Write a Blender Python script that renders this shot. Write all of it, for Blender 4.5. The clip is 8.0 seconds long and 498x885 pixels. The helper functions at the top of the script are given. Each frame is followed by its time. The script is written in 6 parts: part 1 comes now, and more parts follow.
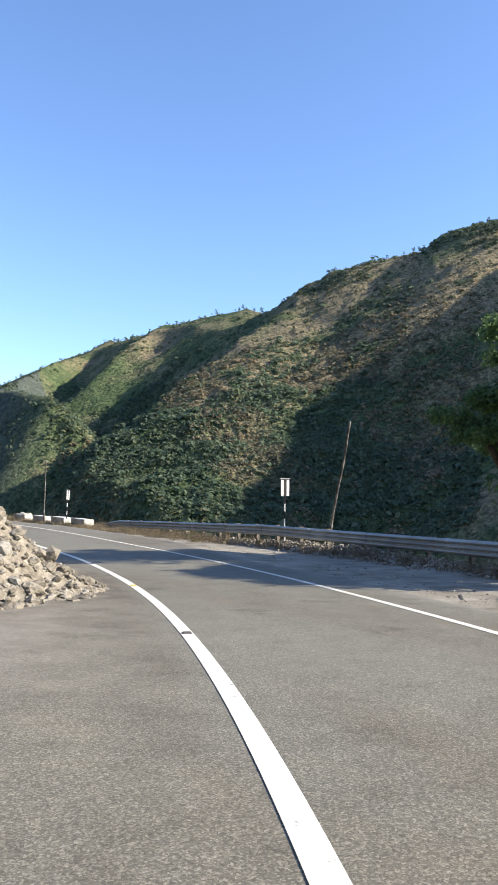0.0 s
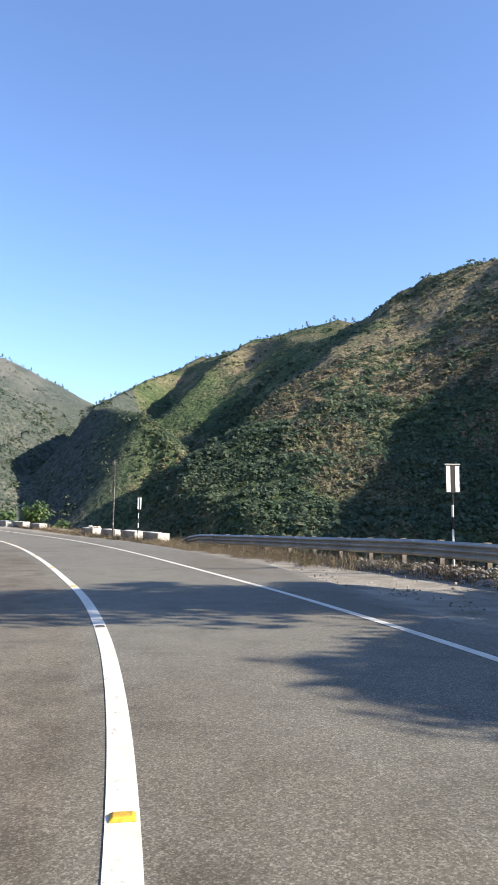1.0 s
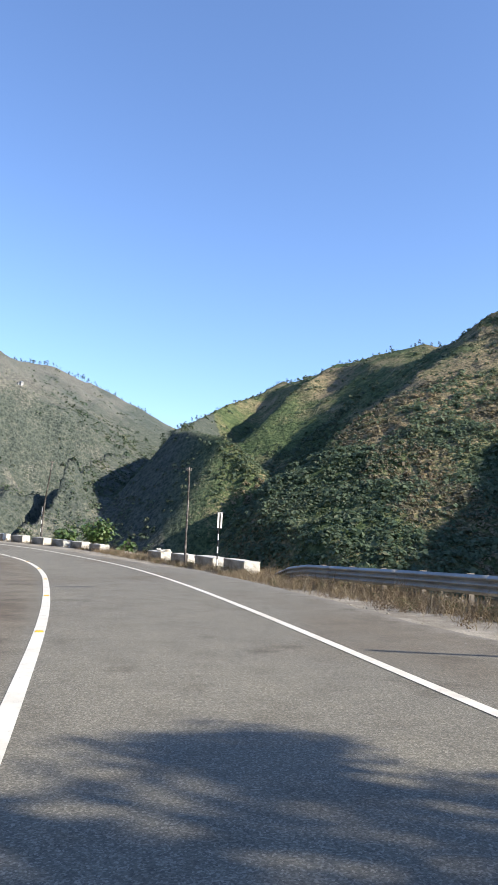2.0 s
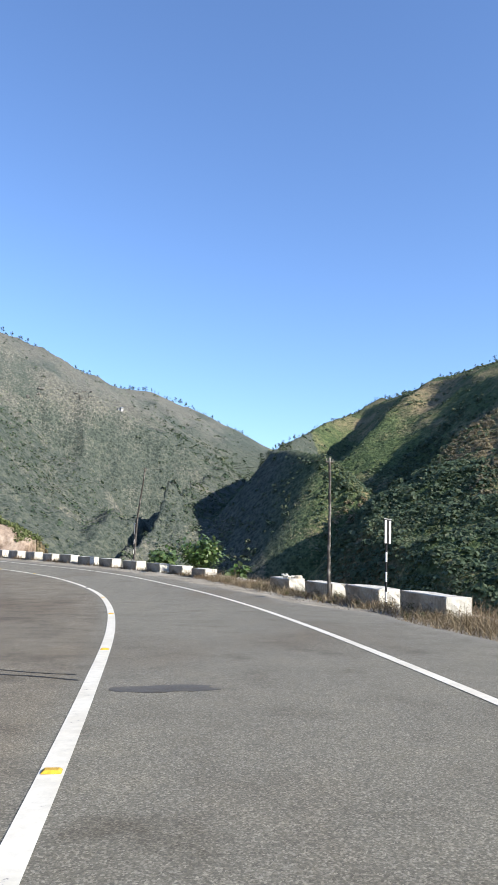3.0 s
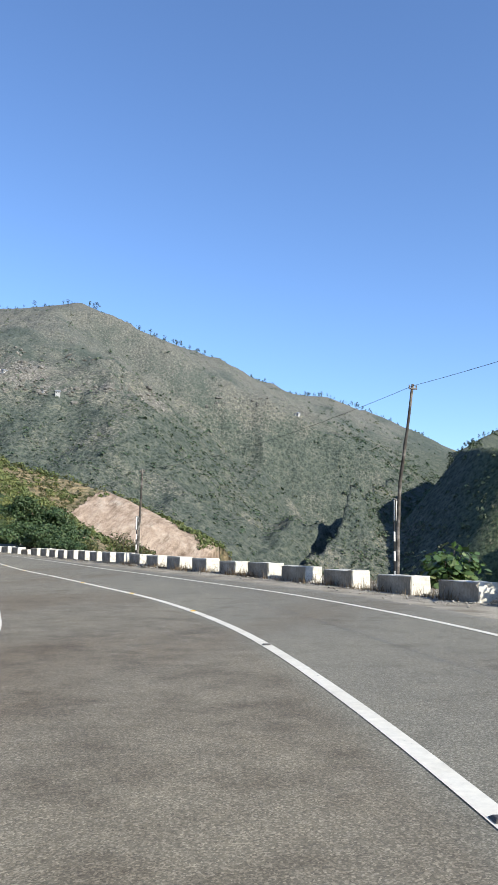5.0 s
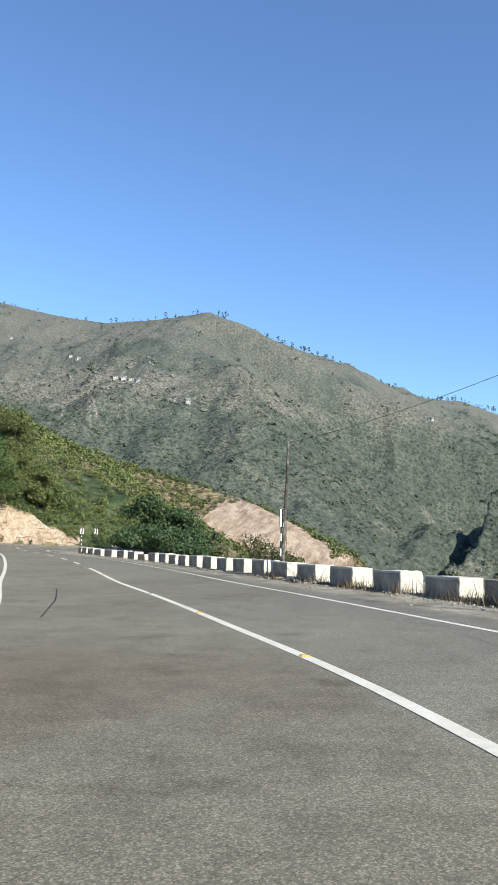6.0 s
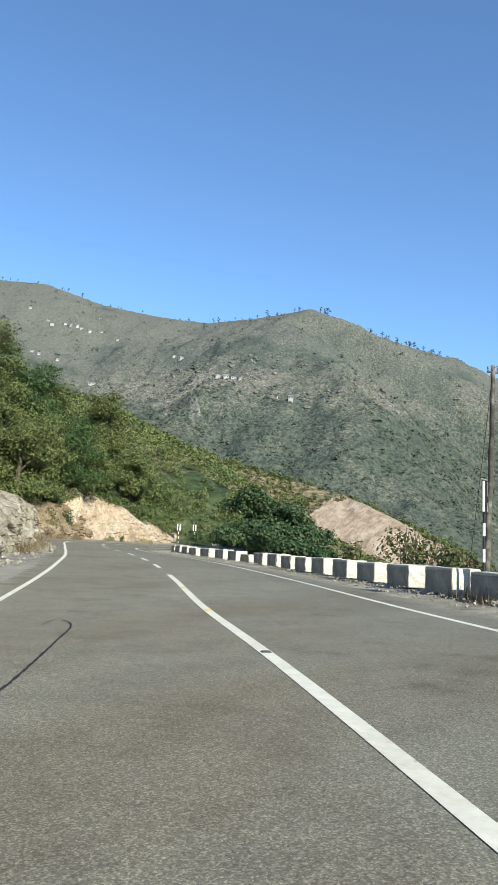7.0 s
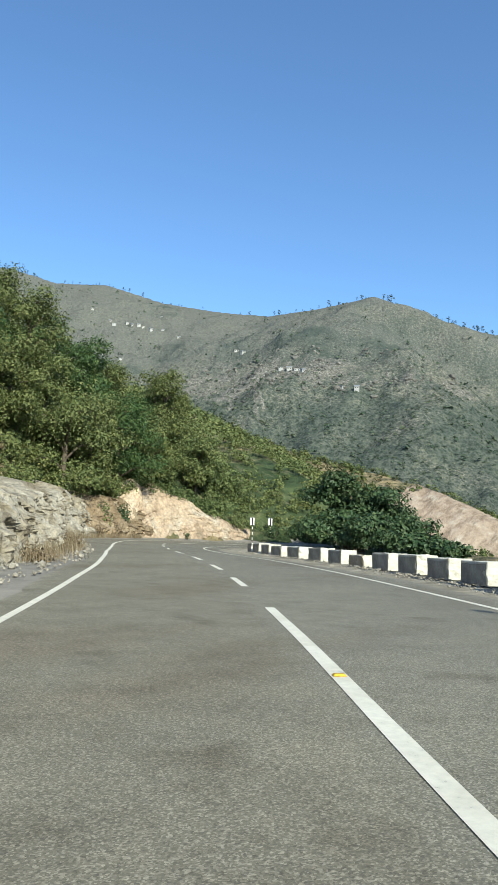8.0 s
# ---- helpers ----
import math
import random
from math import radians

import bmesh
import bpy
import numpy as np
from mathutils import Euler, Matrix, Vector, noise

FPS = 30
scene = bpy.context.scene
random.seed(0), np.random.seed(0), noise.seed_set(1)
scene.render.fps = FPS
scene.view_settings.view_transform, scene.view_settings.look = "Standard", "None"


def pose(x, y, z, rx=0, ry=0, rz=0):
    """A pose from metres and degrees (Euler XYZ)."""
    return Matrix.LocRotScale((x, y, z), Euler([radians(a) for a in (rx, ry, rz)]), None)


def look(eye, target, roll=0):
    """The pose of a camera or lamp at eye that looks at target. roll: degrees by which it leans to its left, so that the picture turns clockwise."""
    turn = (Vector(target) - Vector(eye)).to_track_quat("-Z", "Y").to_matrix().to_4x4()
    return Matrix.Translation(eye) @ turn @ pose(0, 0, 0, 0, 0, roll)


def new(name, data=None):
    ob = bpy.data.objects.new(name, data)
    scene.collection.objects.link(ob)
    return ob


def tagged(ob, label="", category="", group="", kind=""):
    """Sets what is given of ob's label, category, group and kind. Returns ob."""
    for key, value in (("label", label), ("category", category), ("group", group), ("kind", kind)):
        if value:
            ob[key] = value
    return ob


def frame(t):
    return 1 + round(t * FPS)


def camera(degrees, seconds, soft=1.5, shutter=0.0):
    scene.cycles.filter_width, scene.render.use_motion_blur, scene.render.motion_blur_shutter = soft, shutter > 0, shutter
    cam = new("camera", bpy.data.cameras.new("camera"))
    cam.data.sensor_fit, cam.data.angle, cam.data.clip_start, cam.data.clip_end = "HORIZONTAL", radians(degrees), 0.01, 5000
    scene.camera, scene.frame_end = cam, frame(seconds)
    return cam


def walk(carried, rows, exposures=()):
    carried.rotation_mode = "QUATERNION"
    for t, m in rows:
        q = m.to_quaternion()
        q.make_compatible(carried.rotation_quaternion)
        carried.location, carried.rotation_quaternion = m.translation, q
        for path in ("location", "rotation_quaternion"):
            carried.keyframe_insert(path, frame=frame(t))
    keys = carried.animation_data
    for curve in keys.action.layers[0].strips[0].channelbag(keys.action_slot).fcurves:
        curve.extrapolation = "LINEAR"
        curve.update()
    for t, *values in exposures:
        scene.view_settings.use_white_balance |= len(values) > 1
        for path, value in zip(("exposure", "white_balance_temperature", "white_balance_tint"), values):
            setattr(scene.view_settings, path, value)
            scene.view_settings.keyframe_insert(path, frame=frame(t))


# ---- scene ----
cam = camera(36.54, 8.0)
PATH = [
    (0, pose(0.000, -0.000, 2.374, 93.703, -1.208, -23.142)),
    (0.5, pose(2.038, 5.864, 2.041, 94.438, -0.875, -20.470)),
    (1, pose(3.600, 11.918, 1.795, 94.716, -0.748, -16.097)),
    (1.2, pose(4.081, 14.279, 1.701, 94.839, -0.774, -14.094)),
    (2.3, pose(5.271, 27.460, 1.330, 97.141, -2.126, -8.563)),
    (2.5, pose(5.167, 29.927, 1.279, 97.353, -1.728, -6.916)),
    (3, pose(4.783, 36.253, 1.191, 97.943, -1.376, -2.686)),
    (3.5, pose(3.957, 42.604, 1.068, 98.140, -1.167, 0.434)),
    (4, pose(2.792, 49.224, 0.960, 98.206, -0.813, 3.492)),
    (4.5, pose(1.360, 55.640, 0.856, 98.131, -0.580, 6.717)),
    (5, pose(-0.688, 62.638, 0.804, 98.219, -0.934, 10.809)),
    (5.2, pose(-1.701, 65.393, 0.750, 98.187, -0.976, 12.428)),
    (6.3, pose(-7.307, 78.507, 0.707, 98.744, -2.375, 23.453)),
    (6.5, pose(-8.516, 80.843, 0.701, 98.715, -2.745, 25.143)),
    (7, pose(-11.606, 85.985, 0.757, 98.324, -2.568, 28.208)),
    (7.5, pose(-14.995, 90.962, 0.813, 98.104, -1.546, 31.168)),
    (8, pose(-19.088, 96.074, 0.936, 97.777, -1.404, 33.284)),
]
walk(cam, PATH, [(0, 1.34, 6480, 8), (1.2, 1.27, 6480, 10), (2.5, 1.15, 6350, 9), (3.5, 1.02, 6150, 7), (5, 0.94, 6150, 6), (6.5, 0.89, 6230, 0), (8, 0.83, 6160, -5)])

# ---------------------------------------------------------------- world, sun
SUN_TO = Vector((0.735, -0.46, 0.495)).normalized()
world = bpy.data.worlds.new("sky")
scene.world = world
world.use_nodes = True
wn = world.node_tree
sky = wn.nodes.new("ShaderNodeTexSky")
sky.sky_type = "NISHITA"
sky.sun_disc = False
sky.sun_elevation = math.asin(SUN_TO.z)
sky.sun_rotation = math.atan2(SUN_TO.x, SUN_TO.y)
sky.altitude = 0
sky.air_density = 1.0
sky.dust_density = 0.3
sky.ozone_density = 5.5
wn.nodes["Background"].inputs["Strength"].default_value = 0.122
tint = wn.nodes.new("ShaderNodeMix")
tint.data_type, tint.blend_type = "RGBA", "MULTIPLY"
tint.inputs[0].default_value = 1.0
tint.inputs[7].default_value = (1.035, 0.962, 1.0, 1)
wn.links.new(sky.outputs[0], tint.inputs[6])
wn.links.new(tint.outputs[2], wn.nodes["Background"].inputs[0])
sun = new("sun", bpy.data.lights.new("sun", "SUN"))
sun.data.energy = 4.6
sun.data.angle = radians(0.5)
sun.data.color = (1.0, 0.905, 0.775)
sun.matrix_world = look((0, 0, 200), Vector((0, 0, 200)) - SUN_TO)

# ---------------------------------------------------------------- materials


def mat_base(name):
    m = bpy.data.materials.new(name)
    m.use_nodes = True
    nt = m.node_tree
    return m, nt, nt.nodes["Principled BSDF"]


def nd(nt, kind, **values):
    n = nt.nodes.new(kind)
    for k, val in values.items():
        n.inputs[k.replace("_", " ")].default_value = val
    return n


def coords(nt, scale=1.0):
    tc = nt.nodes.new("ShaderNodeTexCoord")
    if scale == 1.0:
        return tc.outputs["Object"]
    mp = nt.nodes.new("ShaderNodeMapping")
    mp.inputs["Scale"].default_value = (scale,) * 3 if isinstance(scale, (int, float)) else scale
    nt.links.new(tc.outputs["Object"], mp.inputs[0])
    return mp.outputs[0]


def noise_node(nt, vec, scale, detail=6.0, rough=0.6):
    n = nd(nt, "ShaderNodeTexNoise", Scale=scale, Detail=detail, Roughness=rough)
    nt.links.new(vec, n.inputs["Vector"])
    return n.outputs[0]


def ramp(nt, fac, stops):
    r = nt.nodes.new("ShaderNodeValToRGB")
    e = r.color_ramp.elements
    while len(e) < len(stops):
        e.new(0.5)
    for el, (p, c) in zip(e, stops):
        el.position = p
        el.color = (*c, 1)
    nt.links.new(fac, r.inputs[0])
    return r.outputs[0]


def mixc(nt, fac, a, b, mode="MIX"):
    m = nt.nodes.new("ShaderNodeMix")
    m.data_type = "RGBA"
    m.blend_type = mode
    for sock, val in ((0, fac), (6, a), (7, b)):
        if isinstance(val, (int, float)):
            m.inputs[sock].default_value = val
        elif isinstance(val, tuple):
            m.inputs[sock].default_value = (*val, 1)
        else:
            nt.links.new(val, m.inputs[sock])
    return m.outputs[2]


def bump(nt, b, height, strength, distance=0.02):
    n = nd(nt, "ShaderNodeBump", Strength=strength, Distance=distance)
    nt.links.new(height, n.inputs["Height"])
    nt.links.new(n.outputs[0], b.inputs["Normal"])


def surface(name, stops, scale, rough=0.85, grain=40.0, grain_mix=0.25, bump_s=0.4, bump_d=0.02, metal=0.0, spec=0.3, patch=0.35):
    """Colour from a ramp over noise at one scale, broken by a finer grain and by large patches, with relief."""
    m, nt, b = mat_base(name)
    v = coords(nt)
    big = noise_node(nt, v, scale, 8)
    c = ramp(nt, big, stops)
    g = noise_node(nt, v, grain, 4, 0.7)
    gc = ramp(nt, g, [(0.3, (0.55, 0.55, 0.55)), (0.7, (1.25, 1.25, 1.25))])
    c = mixc(nt, grain_mix * 2, c, gc, "MULTIPLY")
    pn = noise_node(nt, v, scale * 0.13, 3)
    pc = ramp(nt, pn, [(0.35, (0.75, 0.74, 0.72)), (0.65, (1.12, 1.1, 1.06))])
    c = mixc(nt, patch * 2, c, pc, "MULTIPLY")
    nt.links.new(c, b.inputs["Base Color"])
    b.inputs["Roughness"].default_value = rough
    b.inputs["Metallic"].default_value = metal
    b.inputs["Specular IOR Level"].default_value = spec
    bump(nt, b, g, bump_s, bump_d)
    return m


def foliage(name, colours, rough=0.55, trans=0.25, large=0.0):
    """Leaves: a colour for each leaf, a little light through them."""
    m, nt, b = mat_base(name)
    geo = nt.nodes.new("ShaderNodeNewGeometry")
    c = ramp(nt, geo.outputs["Random Per Island"], [(i / max(1, len(colours) - 1), k) for i, k in enumerate(colours)])
    if large:
        v = coords(nt)
        pn = noise_node(nt, v, large, 3)
        c = mixc(nt, 0.8, c, ramp(nt, pn, [(0.3, (0.6, 0.72, 0.7)), (0.55, (1.0, 1.0, 1.0)), (0.75, (1.28, 1.13, 0.88))]), "MULTIPLY")
    nt.links.new(c, b.inputs["Base Color"])
    b.inputs["Roughness"].default_value = rough
    b.inputs["Specular IOR Level"].default_value = 0.3
    tr = nt.nodes.new("ShaderNodeBsdfTranslucent")
    nt.links.new(c, tr.inputs[0])
    mx = nt.nodes.new("ShaderNodeMixShader")
    mx.inputs[0].default_value = trans
    nt.links.new(b.outputs[0], mx.inputs[1])
    nt.links.new(tr.outputs[0], mx.inputs[2])
    nt.links.new(mx.outputs[0], nt.nodes["Material Output"].inputs[0])
    return m


def asphalt_material():
    m, nt, b = mat_base("asphalt")
    v = coords(nt)
    stone = nt.nodes.new("ShaderNodeTexVoronoi")
    stone.inputs["Scale"].default_value = 95
    nt.links.new(v, stone.inputs["Vector"])
    sc = ramp(nt, stone.outputs["Color"], [(0.1, (0.110, 0.105, 0.083)), (0.55, (0.162, 0.153, 0.122)), (0.92, (0.30, 0.284, 0.232))])
    fine = noise_node(nt, v, 38, 5, 0.75)
    c = mixc(nt, 0.8, sc, ramp(nt, fine, [(0.3, (0.5, 0.49, 0.48)), (0.5, (1, 1, 1)), (0.7, (1.4, 1.39, 1.37))]), "MULTIPLY")
    mid = noise_node(nt, v, 1.6, 7, 0.65)
    c = mixc(nt, 0.7, c, ramp(nt, mid, [(0.32, (0.76, 0.74, 0.71)), (0.5, (1, 1, 1)), (0.72, (1.14, 1.12, 1.08))]), "MULTIPLY")
    big = noise_node(nt, coords(nt, (0.25, 0.10, 0.2)), 1.0, 5, 0.6)
    c = mixc(nt, 0.9, c, ramp(nt, big, [(0.33, (0.84, 0.76, 0.68)), (0.5, (1, 0.985, 0.96)), (0.68, (1.12, 1.10, 1.05))]), "MULTIPLY")
    dusty = nt.nodes.new("ShaderNodeAttribute")
    dusty.attribute_name = "dust"
    lie = nt.nodes.new("ShaderNodeMath")
    lie.operation = "MULTIPLY_ADD"
    lie.inputs[1].default_value = 0.55
    nt.links.new(mid, lie.inputs[0])
    nt.links.new(dusty.outputs["Fac"], lie.inputs[2])
    c = mixc(nt, ramp(nt, lie.outputs[0], [(0.42, (0, 0, 0)), (0.95, (0.85, 0.85, 0.85))]), c, ramp(nt, fine, [(0.3, (0.22, 0.20, 0.165)), (0.7, (0.38, 0.355, 0.31))]))
    worn = nt.nodes.new("ShaderNodeAttribute")
    worn.attribute_name = "worn"
    c = mixc(nt, worn.outputs["Fac"], c, mixc(nt, 1.0, c, ramp(nt, noise_node(nt, v, 1.1, 8, 0.72), [(0.36, (0.60, 0.54, 0.49)), (0.5, (0.93, 0.87, 0.81)), (0.64, (1.10, 1.04, 0.98))]), "MULTIPLY"))
    blot = noise_node(nt, v, 0.8, 4, 0.55)
    c = mixc(nt, 1.0, c, ramp(nt, blot, [(0.28, (0.80, 0.78, 0.76)), (0.38, (1, 1, 1))]), "MULTIPLY")
    # where the surface is older it has bleached, where it is newer the bitumen still shows
    old = nt.nodes.new("ShaderNodeAttribute")
    old.attribute_name = "bleached"
    c = mixc(nt, old.outputs["Fac"], mixc(nt, 1.0, c, (0.84, 0.84, 0.845), "MULTIPLY"), mixc(nt, 1.0, c, (1.19, 1.18, 1.17), "MULTIPLY"))
    nt.links.new(c, b.inputs["Base Color"])
    b.inputs["Roughness"].default_value = 0.82
    b.inputs["Specular IOR Level"].default_value = 0.3
    bump(nt, b, fine, 0.5, 0.006)
    return m


def road_paint_material(name, colour, wear=0.36):
    m, nt, b = mat_base(name)
    v = coords(nt)
    n1 = noise_node(nt, v, 9, 8, 0.75)
    c = ramp(nt, n1, [(wear - 0.05, (0.16, 0.155, 0.15)), (wear + 0.01, tuple(0.8 * x for x in colour)), (0.7, colour)])
    n2 = noise_node(nt, v, 1.3, 4)
    c = mixc(nt, 0.6, c, ramp(nt, n2, [(0.3, (0.78, 0.75, 0.7)), (0.6, (1, 1, 1))]), "MULTIPLY")
    nt.links.new(c, b.inputs["Base Color"])
    b.inputs["Roughness"].default_value = 0.6
    bump(nt, b, n1, 0.25, 0.004)
    return m


def terrain_material():
    """Scrub, dry grass and bare rock or soil on the slopes; vertex attributes say where soil lies open, where rock shows and where grass is dry."""
    m, nt, b = mat_base("hillside_scrub")
    v = coords(nt)
    big = noise_node(nt, v, 0.012, 5, 0.6)
    mid = noise_node(nt, v, 0.07, 6, 0.65)
    fine = noise_node(nt, v, 0.5, 6, 0.7)

    def weigh(a, k, c):
        n = nt.nodes.new("ShaderNodeMath")
        n.operation = "MULTIPLY_ADD"
        n.inputs[1].default_value = k
        nt.links.new(a, n.inputs[0])
        if isinstance(c, float):
            n.inputs[2].default_value = c
        else:
            nt.links.new(c, n.inputs[2])
        return n.outputs[0]

    def attribute(name):
        n = nt.nodes.new("ShaderNodeAttribute")
        n.attribute_name = name
        return n.outputs["Fac"]

    green = ramp(nt, mid, [(0.3, (0.040, 0.062, 0.030)), (0.5, (0.066, 0.092, 0.044)), (0.7, (0.105, 0.125, 0.062))])
    dry = ramp(nt, fine, [(0.3, (0.115, 0.095, 0.060)), (0.5, (0.19, 0.158, 0.102)), (0.72, (0.275, 0.23, 0.152))])
    # the high mountain: thin grey-green turf over stone, distance haze mixed into its colours
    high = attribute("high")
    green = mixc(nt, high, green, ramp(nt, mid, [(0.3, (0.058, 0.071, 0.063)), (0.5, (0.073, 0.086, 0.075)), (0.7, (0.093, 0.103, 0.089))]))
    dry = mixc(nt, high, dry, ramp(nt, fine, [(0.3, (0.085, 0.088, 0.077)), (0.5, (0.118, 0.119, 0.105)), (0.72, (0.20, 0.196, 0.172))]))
    c = mixc(nt, ramp(nt, weigh(attribute("dry"), 0.55, weigh(fine, 0.45, big)), [(0.84, (0, 0, 0)), (1.16, (1, 1, 1))]), green, dry)
    weave = noise_node(nt, coords(nt, (0.22, 0.11, 0.08)), 1.0, 8, 0.72)
    # low shrubs and their shadows painted in: round darker spots of several sizes
    shrub = None
    for scale in (0.22, 0.5):
        vo = nd(nt, "ShaderNodeTexVoronoi", Scale=scale)
        nt.links.new(v, vo.inputs["Vector"])
        tone = ramp(nt, weigh(fine, 0.5, vo.outputs["Distance"]), [(0.45, (0.50, 0.56, 0.50)), (0.75, (1.0, 1.0, 1.0)), (1.0, (1.25, 1.2, 1.1))])
        c = mixc(nt, weigh(attribute("turf"), -0.55, 0.75), c, tone, "MULTIPLY")
        shrub = vo.outputs["Distance"] if shrub is None else shrub
    soil = ramp(nt, weave, [(0.32, (0.16, 0.122, 0.092)), (0.46, (0.27, 0.208, 0.158)), (0.56, (0.33, 0.265, 0.208)), (0.68, (0.39, 0.345, 0.285))])
    # rain has cut runnels down the open soil
    runnel = noise_node(nt, coords(nt, (0.42, 0.07, 0.05)), 1.0, 8, 0.72)
    soil = mixc(nt, 0.9, soil, ramp(nt, runnel, [(0.36, (0.55, 0.51, 0.47)), (0.48, (0.97, 0.96, 0.95)), (0.62, (1.22, 1.21, 1.19))]), "MULTIPLY")
    opened = ramp(nt, weigh(mid, 0.5, attribute("bare")), [(0.70, (0, 0, 0)), (0.78, (1, 1, 1))])
    c = mixc(nt, opened, c, soil)
    # rock shows in streaks down the fall of the slope
    streak = noise_node(nt, coords(nt, (0.13, 0.03, 0.03)), 1.0, 8, 0.72)
    grey = ramp(nt, fine, [(0.34, (0.06, 0.06, 0.052)), (0.5, (0.135, 0.128, 0.112)), (0.66, (0.30, 0.285, 0.25))])
    c = mixc(nt, ramp(nt, weigh(streak, 1.0, attribute("rock")), [(0.80, (0, 0, 0)), (0.93, (1, 1, 1))]), c, grey)
    nt.links.new(c, b.inputs["Base Color"])
    b.inputs["Roughness"].default_value = 0.95
    b.inputs["Specular IOR Level"].default_value = 0.1
    bump(nt, b, mixc(nt, opened, weigh(shrub, -0.8, fine), weave), 0.9, 1.6)
    return m


M_ASPHALT = asphalt_material()
M_LINE = road_paint_material("white_road_paint", (0.75, 0.71, 0.60))
M_TAR = surface("tar_seal", [(0.3, (0.018, 0.018, 0.018)), (0.7, (0.035, 0.034, 0.033))], 3, 0.7, 30)
M_OIL = surface("oil_stained_asphalt", [(0.3, (0.070, 0.066, 0.060)), (0.7, (0.108, 0.102, 0.091))], 2, 0.75, 50, 0.4, 0.5, 0.006)
M_GRAVEL = surface("dusty_gravel", [(0.3, (0.18, 0.157, 0.12)), (0.5, (0.29, 0.262, 0.21)), (0.7, (0.40, 0.37, 0.31))], 1.2, 0.95, 28, 0.45, 0.9, 0.03)
M_DUST = surface("road_dust", [(0.3, (0.19, 0.175, 0.155)), (0.6, (0.27, 0.25, 0.22))], 1.0, 0.95, 45, 0.3, 0.5, 0.01)
M_STONE = surface("pale_broken_stone", [(0.3, (0.20, 0.182, 0.152)), (0.5, (0.30, 0.278, 0.24)), (0.75, (0.42, 0.395, 0.345))], 2.2, 0.9, 16, 0.35, 0.6, 0.02)
M_FINES = surface("beige_crushed_rock", [(0.3, (0.15, 0.128, 0.095)), (0.5, (0.245, 0.215, 0.168)), (0.72, (0.36, 0.325, 0.265))], 3.2, 0.95, 11, 0.5, 1.0, 0.06)
M_DARKSTONE = surface("grey_broken_stone", [(0.3, (0.12, 0.115, 0.105)), (0.6, (0.23, 0.22, 0.20))], 2.2, 0.9, 16, 0.35, 0.6, 0.02)
M_CRAG = surface("grey_crag", [(0.3, (0.10, 0.097, 0.088)), (0.6, (0.19, 0.182, 0.165))], 0.3, 0.95, 2.0, 0.4, 0.6, 0.3)
M_ROCK = surface("cream_rock_face", [(0.28, (0.13, 0.105, 0.07)), (0.42, (0.27, 0.235, 0.175)), (0.55, (0.36, 0.33, 0.27)), (0.7, (0.43, 0.40, 0.34))], 0.7, 0.92, 4, 0.5, 1.0, 0.18)
M_BROWNEARTH = surface("brown_earth_bank", [(0.28, (0.12, 0.085, 0.05)), (0.5, (0.24, 0.18, 0.115)), (0.74, (0.36, 0.30, 0.215))], 0.8, 0.95, 4.0, 0.5, 1.0, 0.14)
M_EARTH = surface("orange_cut_earth", [(0.28, (0.27, 0.215, 0.155)), (0.44, (0.42, 0.32, 0.23)), (0.56, (0.50, 0.40, 0.295)), (0.74, (0.51, 0.47, 0.40))], 0.45, 0.95, 3.2, 0.5, 1.0, 0.16)
M_CONCRETE = surface("weathered_whitewash", [(0.28, (0.33, 0.30, 0.245)), (0.43, (0.54, 0.515, 0.45)), (0.7, (0.66, 0.64, 0.575))], 1.6, 0.85, 12, 0.25, 0.35, 0.01)
M_CREAM = surface("stained_cream_limewash", [(0.28, (0.20, 0.165, 0.115)), (0.45, (0.37, 0.32, 0.245)), (0.7, (0.52, 0.47, 0.38))], 1.3, 0.88, 10, 0.3, 0.4, 0.01)
M_BLACKPAINT = surface("faded_black_paint", [(0.3, (0.24, 0.235, 0.215)), (0.55, (0.38, 0.37, 0.34)), (0.75, (0.50, 0.485, 0.45))], 2.0, 0.75, 14, 0.3, 0.3, 0.01)
M_GREYPAINT = surface("grey_weathered_concrete", [(0.3, (0.22, 0.205, 0.17)), (0.5, (0.34, 0.315, 0.265)), (0.75, (0.46, 0.43, 0.37))], 1.6, 0.85, 12, 0.3, 0.35, 0.01)
M_STEEL = surface("galvanised_steel", [(0.3, (0.30, 0.30, 0.285)), (0.7, (0.46, 0.46, 0.44))], 1.2, 0.5, 25, 0.2, 0.1, 0.004, 0.45, 0.5)
M_RUSTY = surface("dusty_rusted_steel", [(0.3, (0.10, 0.085, 0.068)), (0.55, (0.17, 0.15, 0.125)), (0.75, (0.25, 0.225, 0.19))], 3, 0.7, 20, 0.3, 0.2, 0.005, 0.2, 0.4)
M_WOOD = surface("weathered_pole_wood", [(0.34, (0.035, 0.031, 0.027)), (0.5, (0.095, 0.085, 0.075)), (0.64, (0.25, 0.232, 0.208))], 2.5, 0.85, 22, 0.35, 0.5, 0.01)
M_WIRE = surface("old_cable", [(0.3, (0.03, 0.03, 0.03)), (0.7, (0.06, 0.06, 0.06))], 4, 0.6)
M_SIGNWHITE = surface("white_sign_sheeting", [(0.3, (0.70, 0.70, 0.68)), (0.7, (0.82, 0.82, 0.80))], 3, 0.45, 30, 0.08, 0.05)
M_SIGNBLACK = surface("black_sign_sheeting", [(0.3, (0.014, 0.014, 0.015)), (0.7, (0.024, 0.024, 0.026))], 3, 0.6, 30, 0.1, 0.05)
M_CERAMIC = surface("brown_insulator", [(0.3, (0.10, 0.09, 0.08)), (0.7, (0.19, 0.175, 0.155))], 4, 0.3)
